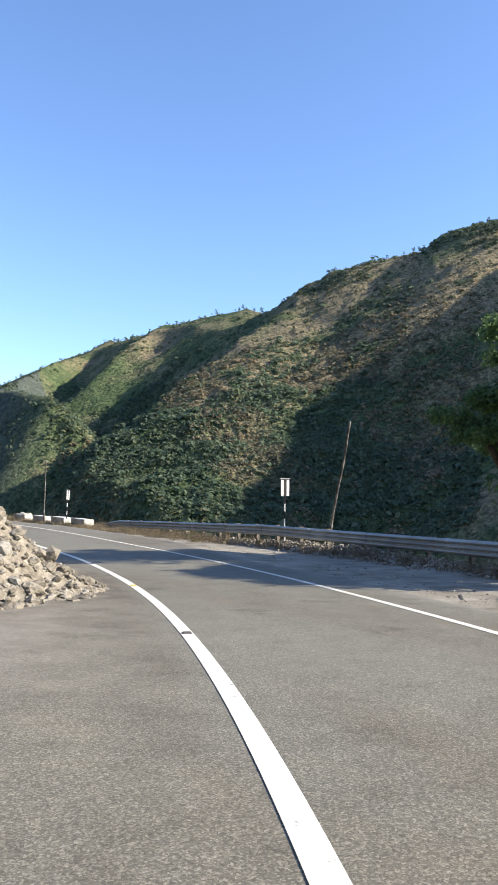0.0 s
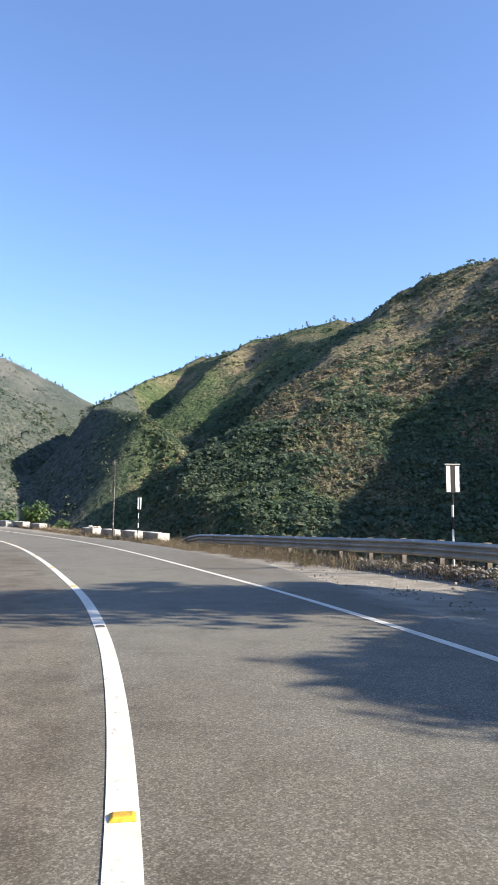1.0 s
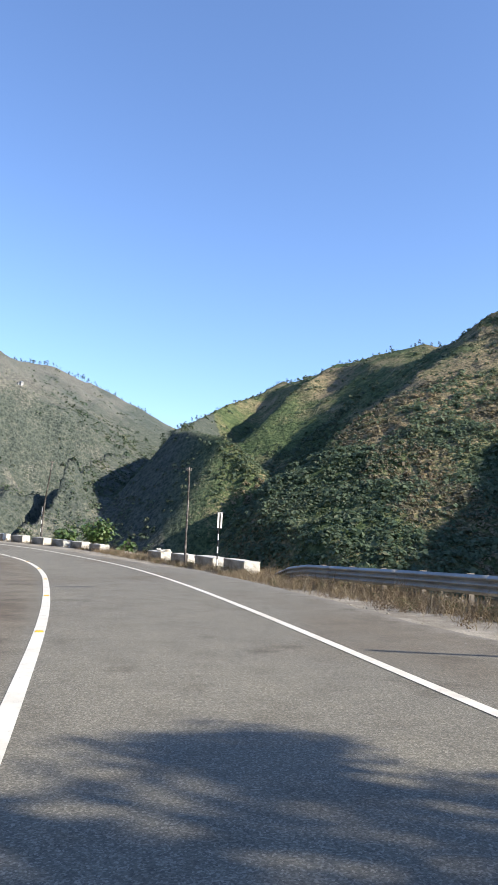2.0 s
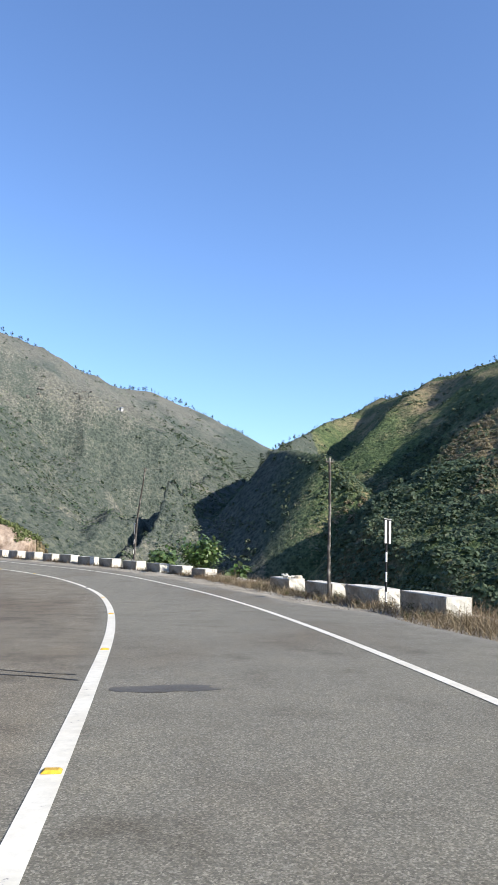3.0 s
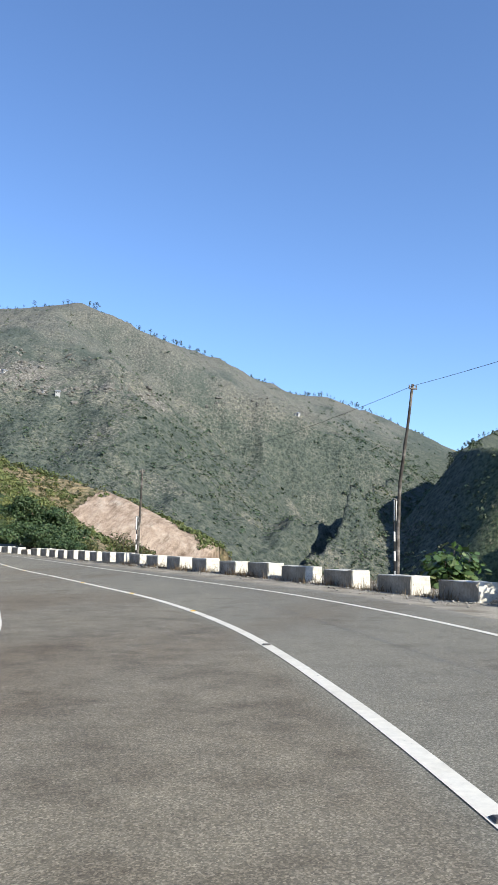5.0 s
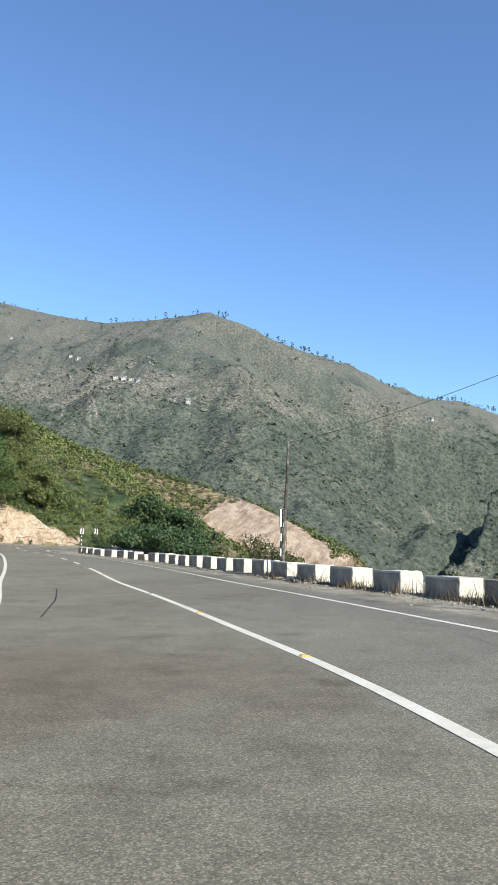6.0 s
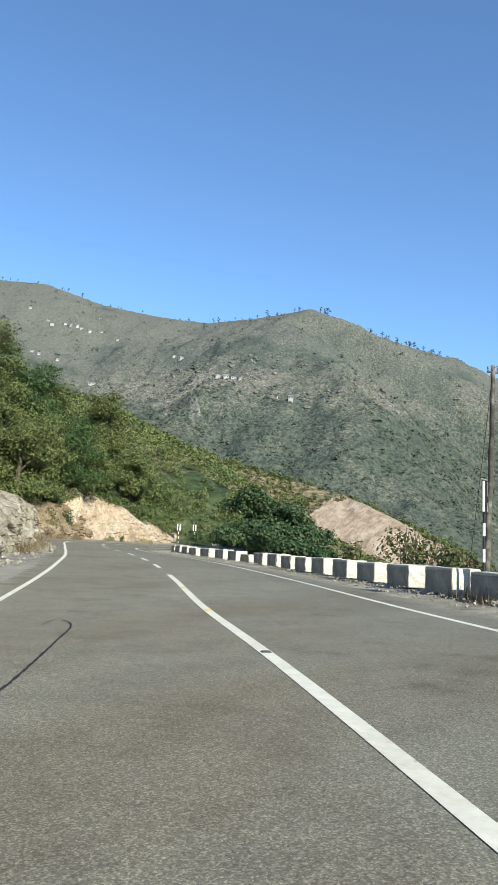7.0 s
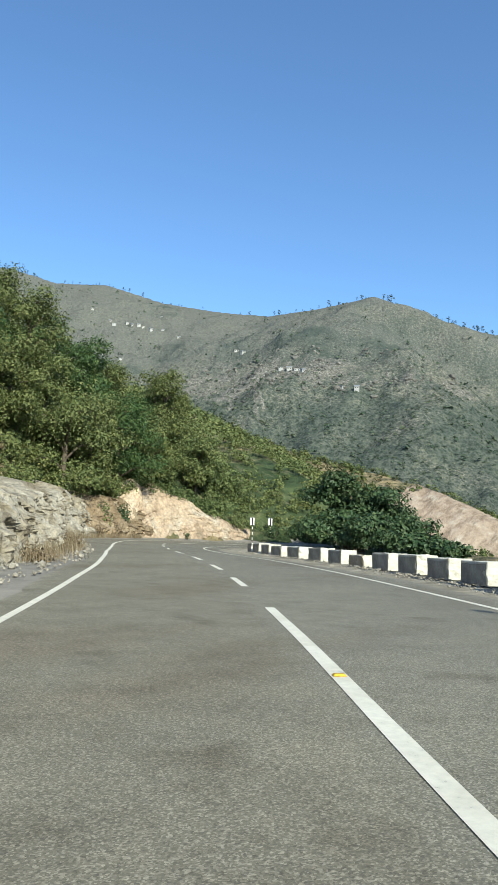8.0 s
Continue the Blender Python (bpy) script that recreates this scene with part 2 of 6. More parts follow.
M_STUD = surface("yellow_reflector", [(0.3, (0.55, 0.33, 0.03)), (0.7, (0.72, 0.46, 0.05))], 8, 0.4)
M_STUDDARK = surface("dirty_reflector", [(0.3, (0.06, 0.055, 0.05)), (0.7, (0.11, 0.10, 0.09))], 8, 0.5)
M_TERRAIN = terrain_material()
M_BARK = surface("grey_brown_bark", [(0.3, (0.06, 0.046, 0.034)), (0.7, (0.16, 0.13, 0.10))], 4, 0.9, 20, 0.4, 0.7, 0.02)
M_LEAF_BROAD = foliage("broad_green_leaf", [(0.045, 0.095, 0.025), (0.09, 0.16, 0.045), (0.15, 0.23, 0.07)], 0.42, 0.3)
M_LEAF_DARK = foliage("dark_green_leaf", [(0.024, 0.048, 0.020), (0.046, 0.082, 0.032), (0.095, 0.13, 0.055)], 0.5, 0.2)
M_LEAF_TREE = foliage("tree_leaf", [(0.038, 0.076, 0.028), (0.07, 0.125, 0.042), (0.14, 0.19, 0.065)], 0.5, 0.4)
M_SCRUB = foliage("hillside_scrub_leaf", [(0.060, 0.080, 0.028), (0.118, 0.146, 0.048), (0.16, 0.185, 0.064), (0.19, 0.20, 0.08)], 0.6, 0.25, 0.07)
# bluer and greyer than the near scrub: distance haze put into the leaf colour
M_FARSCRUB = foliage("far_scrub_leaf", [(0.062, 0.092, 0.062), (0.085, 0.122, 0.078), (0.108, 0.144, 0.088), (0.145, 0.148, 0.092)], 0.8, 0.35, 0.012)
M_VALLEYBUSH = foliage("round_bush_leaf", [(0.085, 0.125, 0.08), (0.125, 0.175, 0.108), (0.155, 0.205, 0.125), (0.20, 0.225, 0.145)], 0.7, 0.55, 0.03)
M_DRYBUSH = foliage("withered_bush_leaf", [(0.15, 0.128, 0.085), (0.23, 0.195, 0.132), (0.31, 0.26, 0.178), (0.19, 0.185, 0.11)], 0.8, 0.45, 0.03)
M_PINE = foliage("far_pine_needle", [(0.018, 0.034, 0.016), (0.04, 0.06, 0.028)], 0.6, 0.1)
M_DRYGRASS = foliage("dry_grass_blade", [(0.12, 0.09, 0.052), (0.21, 0.165, 0.10), (0.32, 0.265, 0.175)], 0.7, 0.25)
M_BROWNWEED = foliage("withered_weed", [(0.085, 0.060, 0.037), (0.16, 0.115, 0.068), (0.26, 0.20, 0.125)], 0.7, 0.25)
# white walls dulled to grey, distance haze put into the colour
M_HOUSE = surface("hazed_white_wall", [(0.3, (0.28, 0.28, 0.275)), (0.7, (0.40, 0.40, 0.395))], 0.3, 0.8, 3)
M_TIN = surface("tin_roof", [(0.3, (0.26, 0.28, 0.30)), (0.7, (0.40, 0.42, 0.44))], 0.3, 0.5, 3, metal=0.3)
M_GLASSDARK = surface("dark_window", [(0.3, (0.03, 0.035, 0.04)), (0.7, (0.05, 0.055, 0.06))], 1, 0.2)

# ---------------------------------------------------------------- helpers


def part(name, bm, material, parent, label="", smooth=False):
    """One mesh object under a thing or a part; bm may also be a ready mesh."""
    if isinstance(bm, bpy.types.Mesh):
        me = bm
    else:
        me = bpy.data.meshes.new(name)
        bm.to_mesh(me)
        bm.free()
    if not me.materials:
        me.materials.append(material)
    if smooth:
        me.polygons.foreach_set("use_smooth", [True] * len(me.polygons))
    ob = new(name, me)
    ob.parent = parent
    if label:
        tagged(ob, label)
    return ob


def mesh_np(name, verts, faces, material, smooth=False):
    me = bpy.data.meshes.new(name)
    me.from_pydata(verts.tolist() if hasattr(verts, "tolist") else verts, [], faces.tolist() if hasattr(faces, "tolist") else faces)
    me.materials.append(material)
    if smooth:
        me.polygons.foreach_set("use_smooth", [True] * len(me.polygons))
    me.update()
    return me


def empty(name, m):
    ob = new(name)
    ob.empty_display_size = 0.2
    ob.matrix_world = m
    return ob


def box(bm, sx, sy, sz, m=Matrix(), bevel=0.0):
    g = bmesh.ops.create_cube(bm, size=1, matrix=m @ Matrix.Diagonal((sx, sy, sz, 1)))
    if bevel:
        es = list({e for v in g["verts"] for e in v.link_edges})
        bmesh.ops.bevel(bm, geom=es, offset=bevel, segments=1, affect="EDGES")


def tube(bm, pts, radii, sides=8, cap=True):
    """A tapered tube along points."""
    rings = []
    up = Vector((0, 0, 1))
    for i, p in enumerate(pts):
        p = Vector(p)
        a = Vector(pts[max(0, i - 1)])
        c = Vector(pts[min(len(pts) - 1, i + 1)])
        d = (c - a).normalized()
        ref = up if abs(d.z) < 0.95 else Vector((1, 0, 0))
        u = d.cross(ref).normalized()
        w = d.cross(u)
        rings.append([bm.verts.new(p + (u * math.cos(k * math.tau / sides) + w * math.sin(k * math.tau / sides)) * radii[i]) for k in range(sides)])
    for r0, r1 in zip(rings, rings[1:]):
        for k in range(sides):
            bm.faces.new((r0[k], r0[(k + 1) % sides], r1[(k + 1) % sides], r1[k]))
    if cap:
        bm.faces.new(rings[0])
        bm.faces.new(rings[-1])
    bmesh.ops.recalc_face_normals(bm, faces=bm.faces)


def lattice(ix, iy, seed):
    h = (ix.astype(np.int64) * 374761393 + iy.astype(np.int64) * 668265263 + seed * 974711) & 0x7FFFFFFF
    h = ((h ^ (h >> 13)) * 1274126177) & 0x7FFFFFFF
    return ((h ^ (h >> 16)) & 0xFFFF) / 65535.0


def vnoise(x, y, seed=0):
    ix, iy = np.floor(x), np.floor(y)
    fx, fy = x - ix, y - iy
    fx, fy = fx * fx * fx * (fx * (fx * 6 - 15) + 10), fy * fy * fy * (fy * (fy * 6 - 15) + 10)
    a, b = lattice(ix, iy, seed), lattice(ix + 1, iy, seed)
    c, d = lattice(ix, iy + 1, seed), lattice(ix + 1, iy + 1, seed)
    return (a + (b - a) * fx) * (1 - fy) + (c + (d - c) * fx) * fy


def fbm(x, y, octaves=4, seed=0, ridged=False):
    total, amp, norm = 0, 1.0, 0
    for o in range(octaves):
        n = vnoise(x * 2 ** o + 17.3 * o, y * 2 ** o - 9.1 * o, seed + o)
        total = total + amp * (1 - abs(2 * n - 1) if ridged else n)
        norm += amp
        amp *= 0.5
    return total / norm


# ---------------------------------------------------------------- the road's line
# control points of the centre line, from behind the start to past the far bend
ROAD_XY = [(-18.5, -45), (-13.7, -33.5), (-8.6, -21.5), (-3.58, -9.5), (-0.9, -4.04), (1.18, 1.67), (2.73, 7.56), (3.81, 13.56), (4.41, 19.61), (4.6, 25.69),
           (4.41, 31.78), (4.08, 37.89), (3.59, 44.07), (2.97, 50.36), (2.07, 56.76), (0.8, 63.26), (-1.04, 69.72), (-3.52, 76.06), (-6.8, 82.06),
           (-10.79, 87.66), (-15.01, 93.23), (-19.49, 98.82), (-24.07, 104.75), (-29.0, 110.86), (-34.39, 117.06), (-40.45, 122.99), (-46.8, 128.2),
           (-52.0, 133.6), (-55.6, 139.6), (-56.9, 146.5), (-55.6, 153.2), (-51.6, 158.8), (-45.5, 162.5)]
ROAD_Z = [2.4, 2.1, 1.75, 1.36, 1.23, 0.97, 0.68, 0.43, 0.23, 0.07, -0.06, -0.16, -0.24, -0.34, -0.43, -0.51, -0.55, -0.54, -0.51, -0.46, -0.39,
          -0.30, -0.13, 0.06, 0.26, 0.48, 0.69, 0.85, 0.95, 1.0, 1.0, 0.95, 0.8]
ROAD_BANK = [0, 0, 0, 0.001, 0.007, 0.007, 0.006, 0.006, 0.008, 0.01, 0.014, 0.016, 0.016, 0.015, 0.014, 0.012, 0.015, 0.026, 0.032, 0.032, 0.031,
             0.028, 0.01, -0.011, -0.028, -0.041, -0.048, -0.05, -0.05, -0.05, -0.05, -0.05, -0.04]


def catmull(values, per=40):
    p = np.array(values, float)
    if p.ndim == 1:
        p = p[:, None]
    p = np.vstack([2 * p[0] - p[1], p, 2 * p[-1] - p[-2]])
    out = []
    for i in range(1, len(p) - 2):
        a, b, c, d = p[i - 1:i + 3]
        for w in np.arange(per) / per:
            out.append(b + 0.5 * w * (c - a + w * (2 * a - 5 * b + 4 * c - d + w * (3 * (b - c) + d - a))))
    out.append(p[-2])
    return np.array(out)


RXY = catmull(ROAD_XY)
RZ = catmull(ROAD_Z)[:, 0]
RB = catmull(ROAD_BANK)[:, 0]
RS = np.concatenate([[0], np.cumsum(np.hypot(*np.diff(RXY, axis=0).T))])
RS -= RS[3 * 40]
RT = np.gradient(RXY, RS, axis=0)
RT /= np.hypot(RT[:, 0], RT[:, 1])[:, None]
S_MIN, S_MAX = RS[0], RS[-1]


def along(s, values):
    return np.interp(s, RS, values)


def at(s, n, h=0.0):
    """Points at s metres along the road, n metres right of its centre line, h above its surface."""
    s, n = np.asarray(s, float), np.asarray(n, float)
    tx, ty = along(s, RT[:, 0]), along(s, RT[:, 1])
    return np.stack([along(s, RXY[:, 0]) + n * ty, along(s, RXY[:, 1]) - n * tx, along(s, RZ) + along(s, RB) * n + h], -1)


def atv(s, n, h=0.0):
    return Vector(at(s, n, h))


def heading(s):
    """Degrees about z that turn +y to the way of the road."""
    return math.degrees(math.atan2(-float(along(s, RT[:, 0])), float(along(s, RT[:, 1]))))


def road_coords(x, y):
    """The s and n of places, by the nearest stretch of the centre line."""
    k = np.arange(0, len(RS), 10)
    s, n = np.empty(x.size), np.empty(x.size)
    for i in range(0, x.size, 20000):
        xs, ys = x.ravel()[i:i + 20000], y.ravel()[i:i + 20000]
        j = k[((xs[:, None] - RXY[k, 0]) ** 2 + (ys[:, None] - RXY[k, 1]) ** 2).argmin(1)]
        dx, dy = xs - RXY[j, 0], ys - RXY[j, 1]
        s[i:i + 20000] = RS[j] + dx * RT[j, 0] + dy * RT[j, 1]
        n[i:i + 20000] = dx * RT[j, 1] - dy * RT[j, 0]
    return s.reshape(x.shape), n.reshape(x.shape)


def verge_height(s, n):
    """The gravel verge beyond the right edge, against the road's plane."""
    low = np.interp(s, [0, 30, 60, 95, 108, 120, 150, 170], [-0.02, -0.06, -0.24, -0.16, 0.05, 0.16, 0.10, 0.0])
    return low * np.clip((n - 5.0) / 2.2, 0, 1) ** 1.3


# ---------------------------------------------------------------- the hills
# ridges of the valley: how wide the shoulder is, its fall and the flank's fall (and another one's on the far side), and the crest as x, y, height
RIDGES = [
    ((70, 0.38, 0.86), [(860, 300, 420), (760, 420, 390), (700, 480, 352), (610, 550, 318), (529, 600, 286), (500, 637, 267), (458, 692, 262), (435, 718, 249), (394, 753, 222), (363, 779, 206), (358, 857, 221)]),
    ((30, 0.5, 0.87), [(700, 480, 345), (668, 408, 340), (640, 363, 329), (611, 317, 306), (592, 287, 294), (575, 259, 283), (547, 215, 259), (522, 176, 241), (502, 145, 228), (456, 69, 190), (420, -20, 150)]),
    ((8, 0.6, 1.2, 0.56), [(420, 745, 232), (345, 690, 199), (307, 646, 168), (265, 610, 125), (205, 580, 84), (150, 545, 42), (113, 522, 11), (75, 495, -60), (60, 480, -120)]),
    ((45, 0.5, 1.05), [(358, 857, 226), (325, 924, 229), (281, 1043, 224), (258, 1172, 229)]),
    ((8, 0.5, 1.3, 0.75), [(290, 985, 222), (228, 896, 182), (202, 872, 160), (164, 848, 120), (126, 822, 82), (92, 795, 36), (60, 765, -15), (40, 745, -60)]),
    ((3, 1.0, 0.85, 1.3), [(112, 546, -40), (101, 564, 45), (86, 592, 71), (66, 640, 81), (54, 680, 84), (62, 740, 95), (85, 830, 116), (112, 930, 139), (150, 1020, 170), (258, 1172, 222)]),
    ((15, 0.6, 1.05), [(258, 1172, 229), (215, 1300, 224), (165, 1420, 210), (120, 1500, 192), (85, 1560, 168), (50, 1600, 134)]),
    ((100, 0.5, 0.62), [(-1500, 820, 560), (-1300, 900, 525), (-1121, 960, 493), (-1032, 989, 459), (-935, 1019, 447), (-829, 1048, 406), (-687, 1032, 362), (-602, 1029, 344), (-515, 1010, 336), (-427, 1009, 337), (-394, 1109, 336), (-322, 1236, 325), (-205, 1445, 297), (-132, 1550, 311), (-45, 1615, 289), (53, 1705, 255), (180, 1830, 190)]),
    ((40, 0.5, 0.56), [(-427, 1009, 330), (-400, 880, 215), (-330, 740, 110), (-260, 620, 20)]),
    ((40, 0.5, 0.56), [(-687, 1032, 345), (-620, 850, 230), (-520, 660, 130), (-420, 520, 45)]),
    ((40, 0.5, 0.56), [(-322, 1236, 320), (-240, 1080, 200), (-170, 930, 90), (-110, 800, 5)]),
    ((40, 0.5, 0.56), [(-935, 1019, 425), (-820, 820, 300), (-680, 560, 170), (-560, 380, 110)]),
    ((30, 0.5, 0.66), [(-150, -160, 80), (-110, -40, 60), (-95, 40, 52), (-92, 110, 46), (-105, 160, 34), (-124, 186, 34), (-146, 216, 37), (-171, 269, 42), (-192, 341, 45), (-177, 369, 40), (-154, 386, 33), (-140, 389, 30), (-124, 388, 25.5), (-112, 388, 19.5), (-98, 385, 9), (-88, 383, -10)]),
    ((40, 0.5, 0.56), [(-171, 269, 40), (-230, 330, 48), (-340, 420, 70), (-520, 520, 95)]),
]
CREST_NEAR, CREST_BACK, CREST_BACK_LOW, CREST_MOUNTAIN = RIDGES[0][1][3:], RIDGES[3][1], RIDGES[5][1][4:], RIDGES[7][1]
# sharp ribs on the big mountain: height, width to the west and to the east, and the line
RIBS = [(26, 20, 75, [(-100, 860), (-86, 790), (-83, 702), (-81, 632), (-78, 580)]), (22, 18, 60, [(-54, 800), (-54, 747), (-54, 654), (-59, 600)]), (24, 26, 80, [(-170, 1010), (-154, 935), (-138, 820), (-127, 731)]),
        (20, 26, 90, [(-330, 930), (-300, 820), (-255, 700), (-215, 600)]), (24, 28, 90, [(-470, 880), (-430, 770), (-380, 660), (-330, 560)]), (22, 30, 100, [(-650, 930), (-585, 800), (-520, 690)])]


def ridge_height(x, y):
    best = np.full(x.shape, -1e9)
    away = np.zeros(x.shape)
    soft = np.zeros(x.shape)
    for (shoulder, upper, lower, *sunny), pts in RIDGES:
        top, near = np.full(x.shape, -1e9), np.zeros(x.shape)
        for (x0, y0, h0), (x1, y1, h1) in zip(pts, pts[1:]):
            dx, dy = x1 - x0, y1 - y0
            u = np.clip(((x - x0) * dx + (y - y0) * dy) / (dx * dx + dy * dy), 0, 1)
            d = np.hypot(x - x0 - u * dx, y - y0 - u * dy)
            fall = np.where(dx * (y - y0) - dy * (x - x0) > 0, sunny[0], lower) if sunny else lower
            h = h0 + u * (h1 - h0) - np.minimum(upper, fall) * np.minimum(d, shoulder) - fall * np.maximum(d - shoulder, 0)
            near = np.where(h > top, d, near)
            top = np.maximum(top, h)
        away = np.where(top > best, near, away)
        best = np.maximum(best, top)
        soft = soft + np.exp(np.clip(top / 9.0, -60, 60))
    high = np.where(best > -400, np.log(np.maximum(soft, 1e-30)) * 9.0, best)
    # the river has cut the foot of the big mountain
    river = np.interp(y, [450, 560, 640, 700, 800, 900, 1000, 1150], [-75, -60, -42, -30, -20, -5, 15, 40])
    gorge = np.where((x < river) & (y > 430), -38 + 0.8 * (river - x) + 1.6 * np.clip(y - 940, 0, None), 1e9)
    # and, on its other bank, the foot of the near slope
    bank = np.interp(y, [300, 340, 374, 406, 461, 505, 545], [150, 118, 95, 73, 46, 40, 40])
    undercut = np.where(x > river, -50 + 1.25 * np.clip(x - bank, 0, None) + 2.5 * np.clip(y - 530, 0, None) + 1.5 * np.clip(310 - y, 0, None), 1e9)
    return np.minimum(np.minimum(high, gorge), undercut), away


def rib_height(x, y):
    total = np.zeros(x.shape)
    for high, west, east, pts in RIBS:
        best = np.zeros(x.shape)
        last = len(pts) - 1
        for k, ((x0, y0), (x1, y1)) in enumerate(zip(pts, pts[1:])):
            dx, dy = x1 - x0, y1 - y0
            u = np.clip(((x - x0) * dx + (y - y0) * dy) / (dx * dx + dy * dy), 0, 1)
            off = np.hypot(x - x0 - u * dx, y - y0 - u * dy)
            ends = np.clip(np.minimum(k + u, last - k - u) / 0.8, 0, 1)
            best = np.maximum(best, ends * (1 - off / np.where(dx * (y - y0) - dy * (x - x0) < 0, west, east)))
        total = total + high * best * np.clip(1.3 * fbm(x / 40, y / 40, 2, 91), 0.3, 1)
    return total


def valley_floor(x, y):
    return -60 + 34 * np.clip((y - 300) / 600, 0, 1) + 10 * np.clip((-x - 100) / 400, 0, 1)


def bank_foot(s):
    """How far the foot of the bank stands off the centre of the road."""
    return np.interp(s, [118, 130, 140, 153, 160, 168, 174, 180], [-7.0, -5.9, -5.3, -4.7, -4.6, -5.0, -6.2, -7.0])


CUT_S = [95, 112, 118, 128, 138, 146, 152, 160, 168, 172, 174.5, 177, 180, 183, 186, 188.5, 192]
CUT_H = [1.5, 2.0, 2.0, 1.9, 1.9, 2.0, 2.3, 2.6, 2.8, 2.9, 3.2, 3.4, 4.3, 3.2, 1.2, 0.5, 0.2]


def terrain(x, y):
    ridges, away = ridge_height(x, y)
    grow = 1 - np.exp(-(away / 70.0) ** 2)
    gully = (fbm(x / 150, y / 150, 3, 3, True) - 0.62) * 40 * np.interp(x, [-60, 60], [0.8, 0.3]) + (fbm(x / 45, y / 45, 3, 7, True) - 0.6) * np.interp(x, [-60, 60], [11, 5])
    # runnels down the valley's far slope
    gully = gully + (fbm((0.45 * x + 0.89 * y) / 34, (0.89 * x - 0.45 * y) / 150, 3, 19, True) - 0.6) * np.interp(x, [60, 120], [0, 13]) * np.interp(y, [600, 760], [1, 0.3])
    slide = np.clip(1.4 - np.hypot((x + 104) / 40, (y - 355) / 40), 0, 1)
    small = (fbm(x / 14, y / 14, 3, 11) - 0.5) * 3.2 * (1 - slide) + (fbm(x / 5, y / 9, 2, 13, True) - 0.6) * np.interp(x, [-60, 60], [3.4, 1.0]) * (1 - 0.7 * slide)
    small = small + slide * 2.4 * (fbm(x / 5, y / 45, 2, 93, True) - 0.6)
    far = np.clip((np.hypot(x + 8, y - 60) - 110) / 260, 0.05, 1)
    gully = gully * (1 - 0.8 * slide)
    z = np.maximum(ridges + gully * grow * far + rib_height(x, y), valley_floor(x, y) + 2.5 * fbm(x / 30, y / 30, 2, 5)) + small * (0.25 + 0.75 * grow) * far
    s, n = road_coords(x, y)
    base = along(s, RZ) + along(s, RB) * np.clip(n, -9, 9)
    lump = (fbm(x / 9, y / 9, 3, 21) - 0.5)
    # right of the road the bank falls into the valley; left of it a cut bank and then the hill
    right = base + verge_height(s, np.clip(n, 0, 9.5)) - 0.28 - np.clip(n - 10.5, 0, None) * (0.62 + 0.25 * lump)
    cut = np.interp(s, CUT_S, CUT_H)
    up = np.clip(-n - 8.0 - cut / 2.2, 0, None)
    steep = np.interp(s, [150, 168, 178, 188], [1.0, 1.0, 0.85, 0.55])
    left = base - 0.25 + np.clip((-n - 8.0) * 2.2, 0, cut) + (np.clip(up, 0, 8.5) * (1.5 + 0.5 * lump) + np.clip(up - 8.5, 0, None) * (0.45 + 0.2 * lump)) * steep
    lim_r = base - 0.3 - np.clip(n - 11, 0, None) * 0.25
    zr = np.where(n < 45, np.maximum(np.minimum(z, lim_r), right), np.maximum(z, right))
    zl = np.minimum(np.maximum(z, base + cut * 0.5), left)
    zl = np.where(-n > 60, z * np.clip((-n - 60) / 30, 0, 1) + zl * (1 - np.clip((-n - 60) / 30, 0, 1)), zl)
    # past the bend the ground drops away on this side too, into a side valley
    drop = np.clip((s - 185) / 8, 0, 1)
    zl = zl * (1 - drop) + np.minimum(np.maximum(z, base - 0.3 - np.clip(-n - 8, 0, None) * 0.35), base + 0.2 + np.clip(-n - 8, 0, None) * 0.45) * drop
    inside = (n > -8) & (n < 10.5)
    near = np.where(inside, base - 0.3 + np.where(n > 0, verge_height(s, n), 0), np.where(n > 0, zr, zl))
    past = np.clip((np.maximum(s - S_MAX, S_MIN - s) - 4) / 14, 0, 1)
    return near * (1 - past) + z * past


def ground_at(x, y):
    return float(terrain(np.array([x], float), np.array([y], float))[0])


RUNNELS = [[(-502, 796), (-466, 767), (-420, 700), (-368, 636), (-355, 625)], [(-504, 794), (-483, 747), (-470, 715)], [(-487, 735), (-470, 745), (-450, 740)], [(-414, 695), (-385, 655), (-356, 615)], [(-484, 706), (-474, 691)], [(-466, 767), (-427, 730), (-381, 687)], [(-440, 700), (-415, 660), (-395, 635)]]


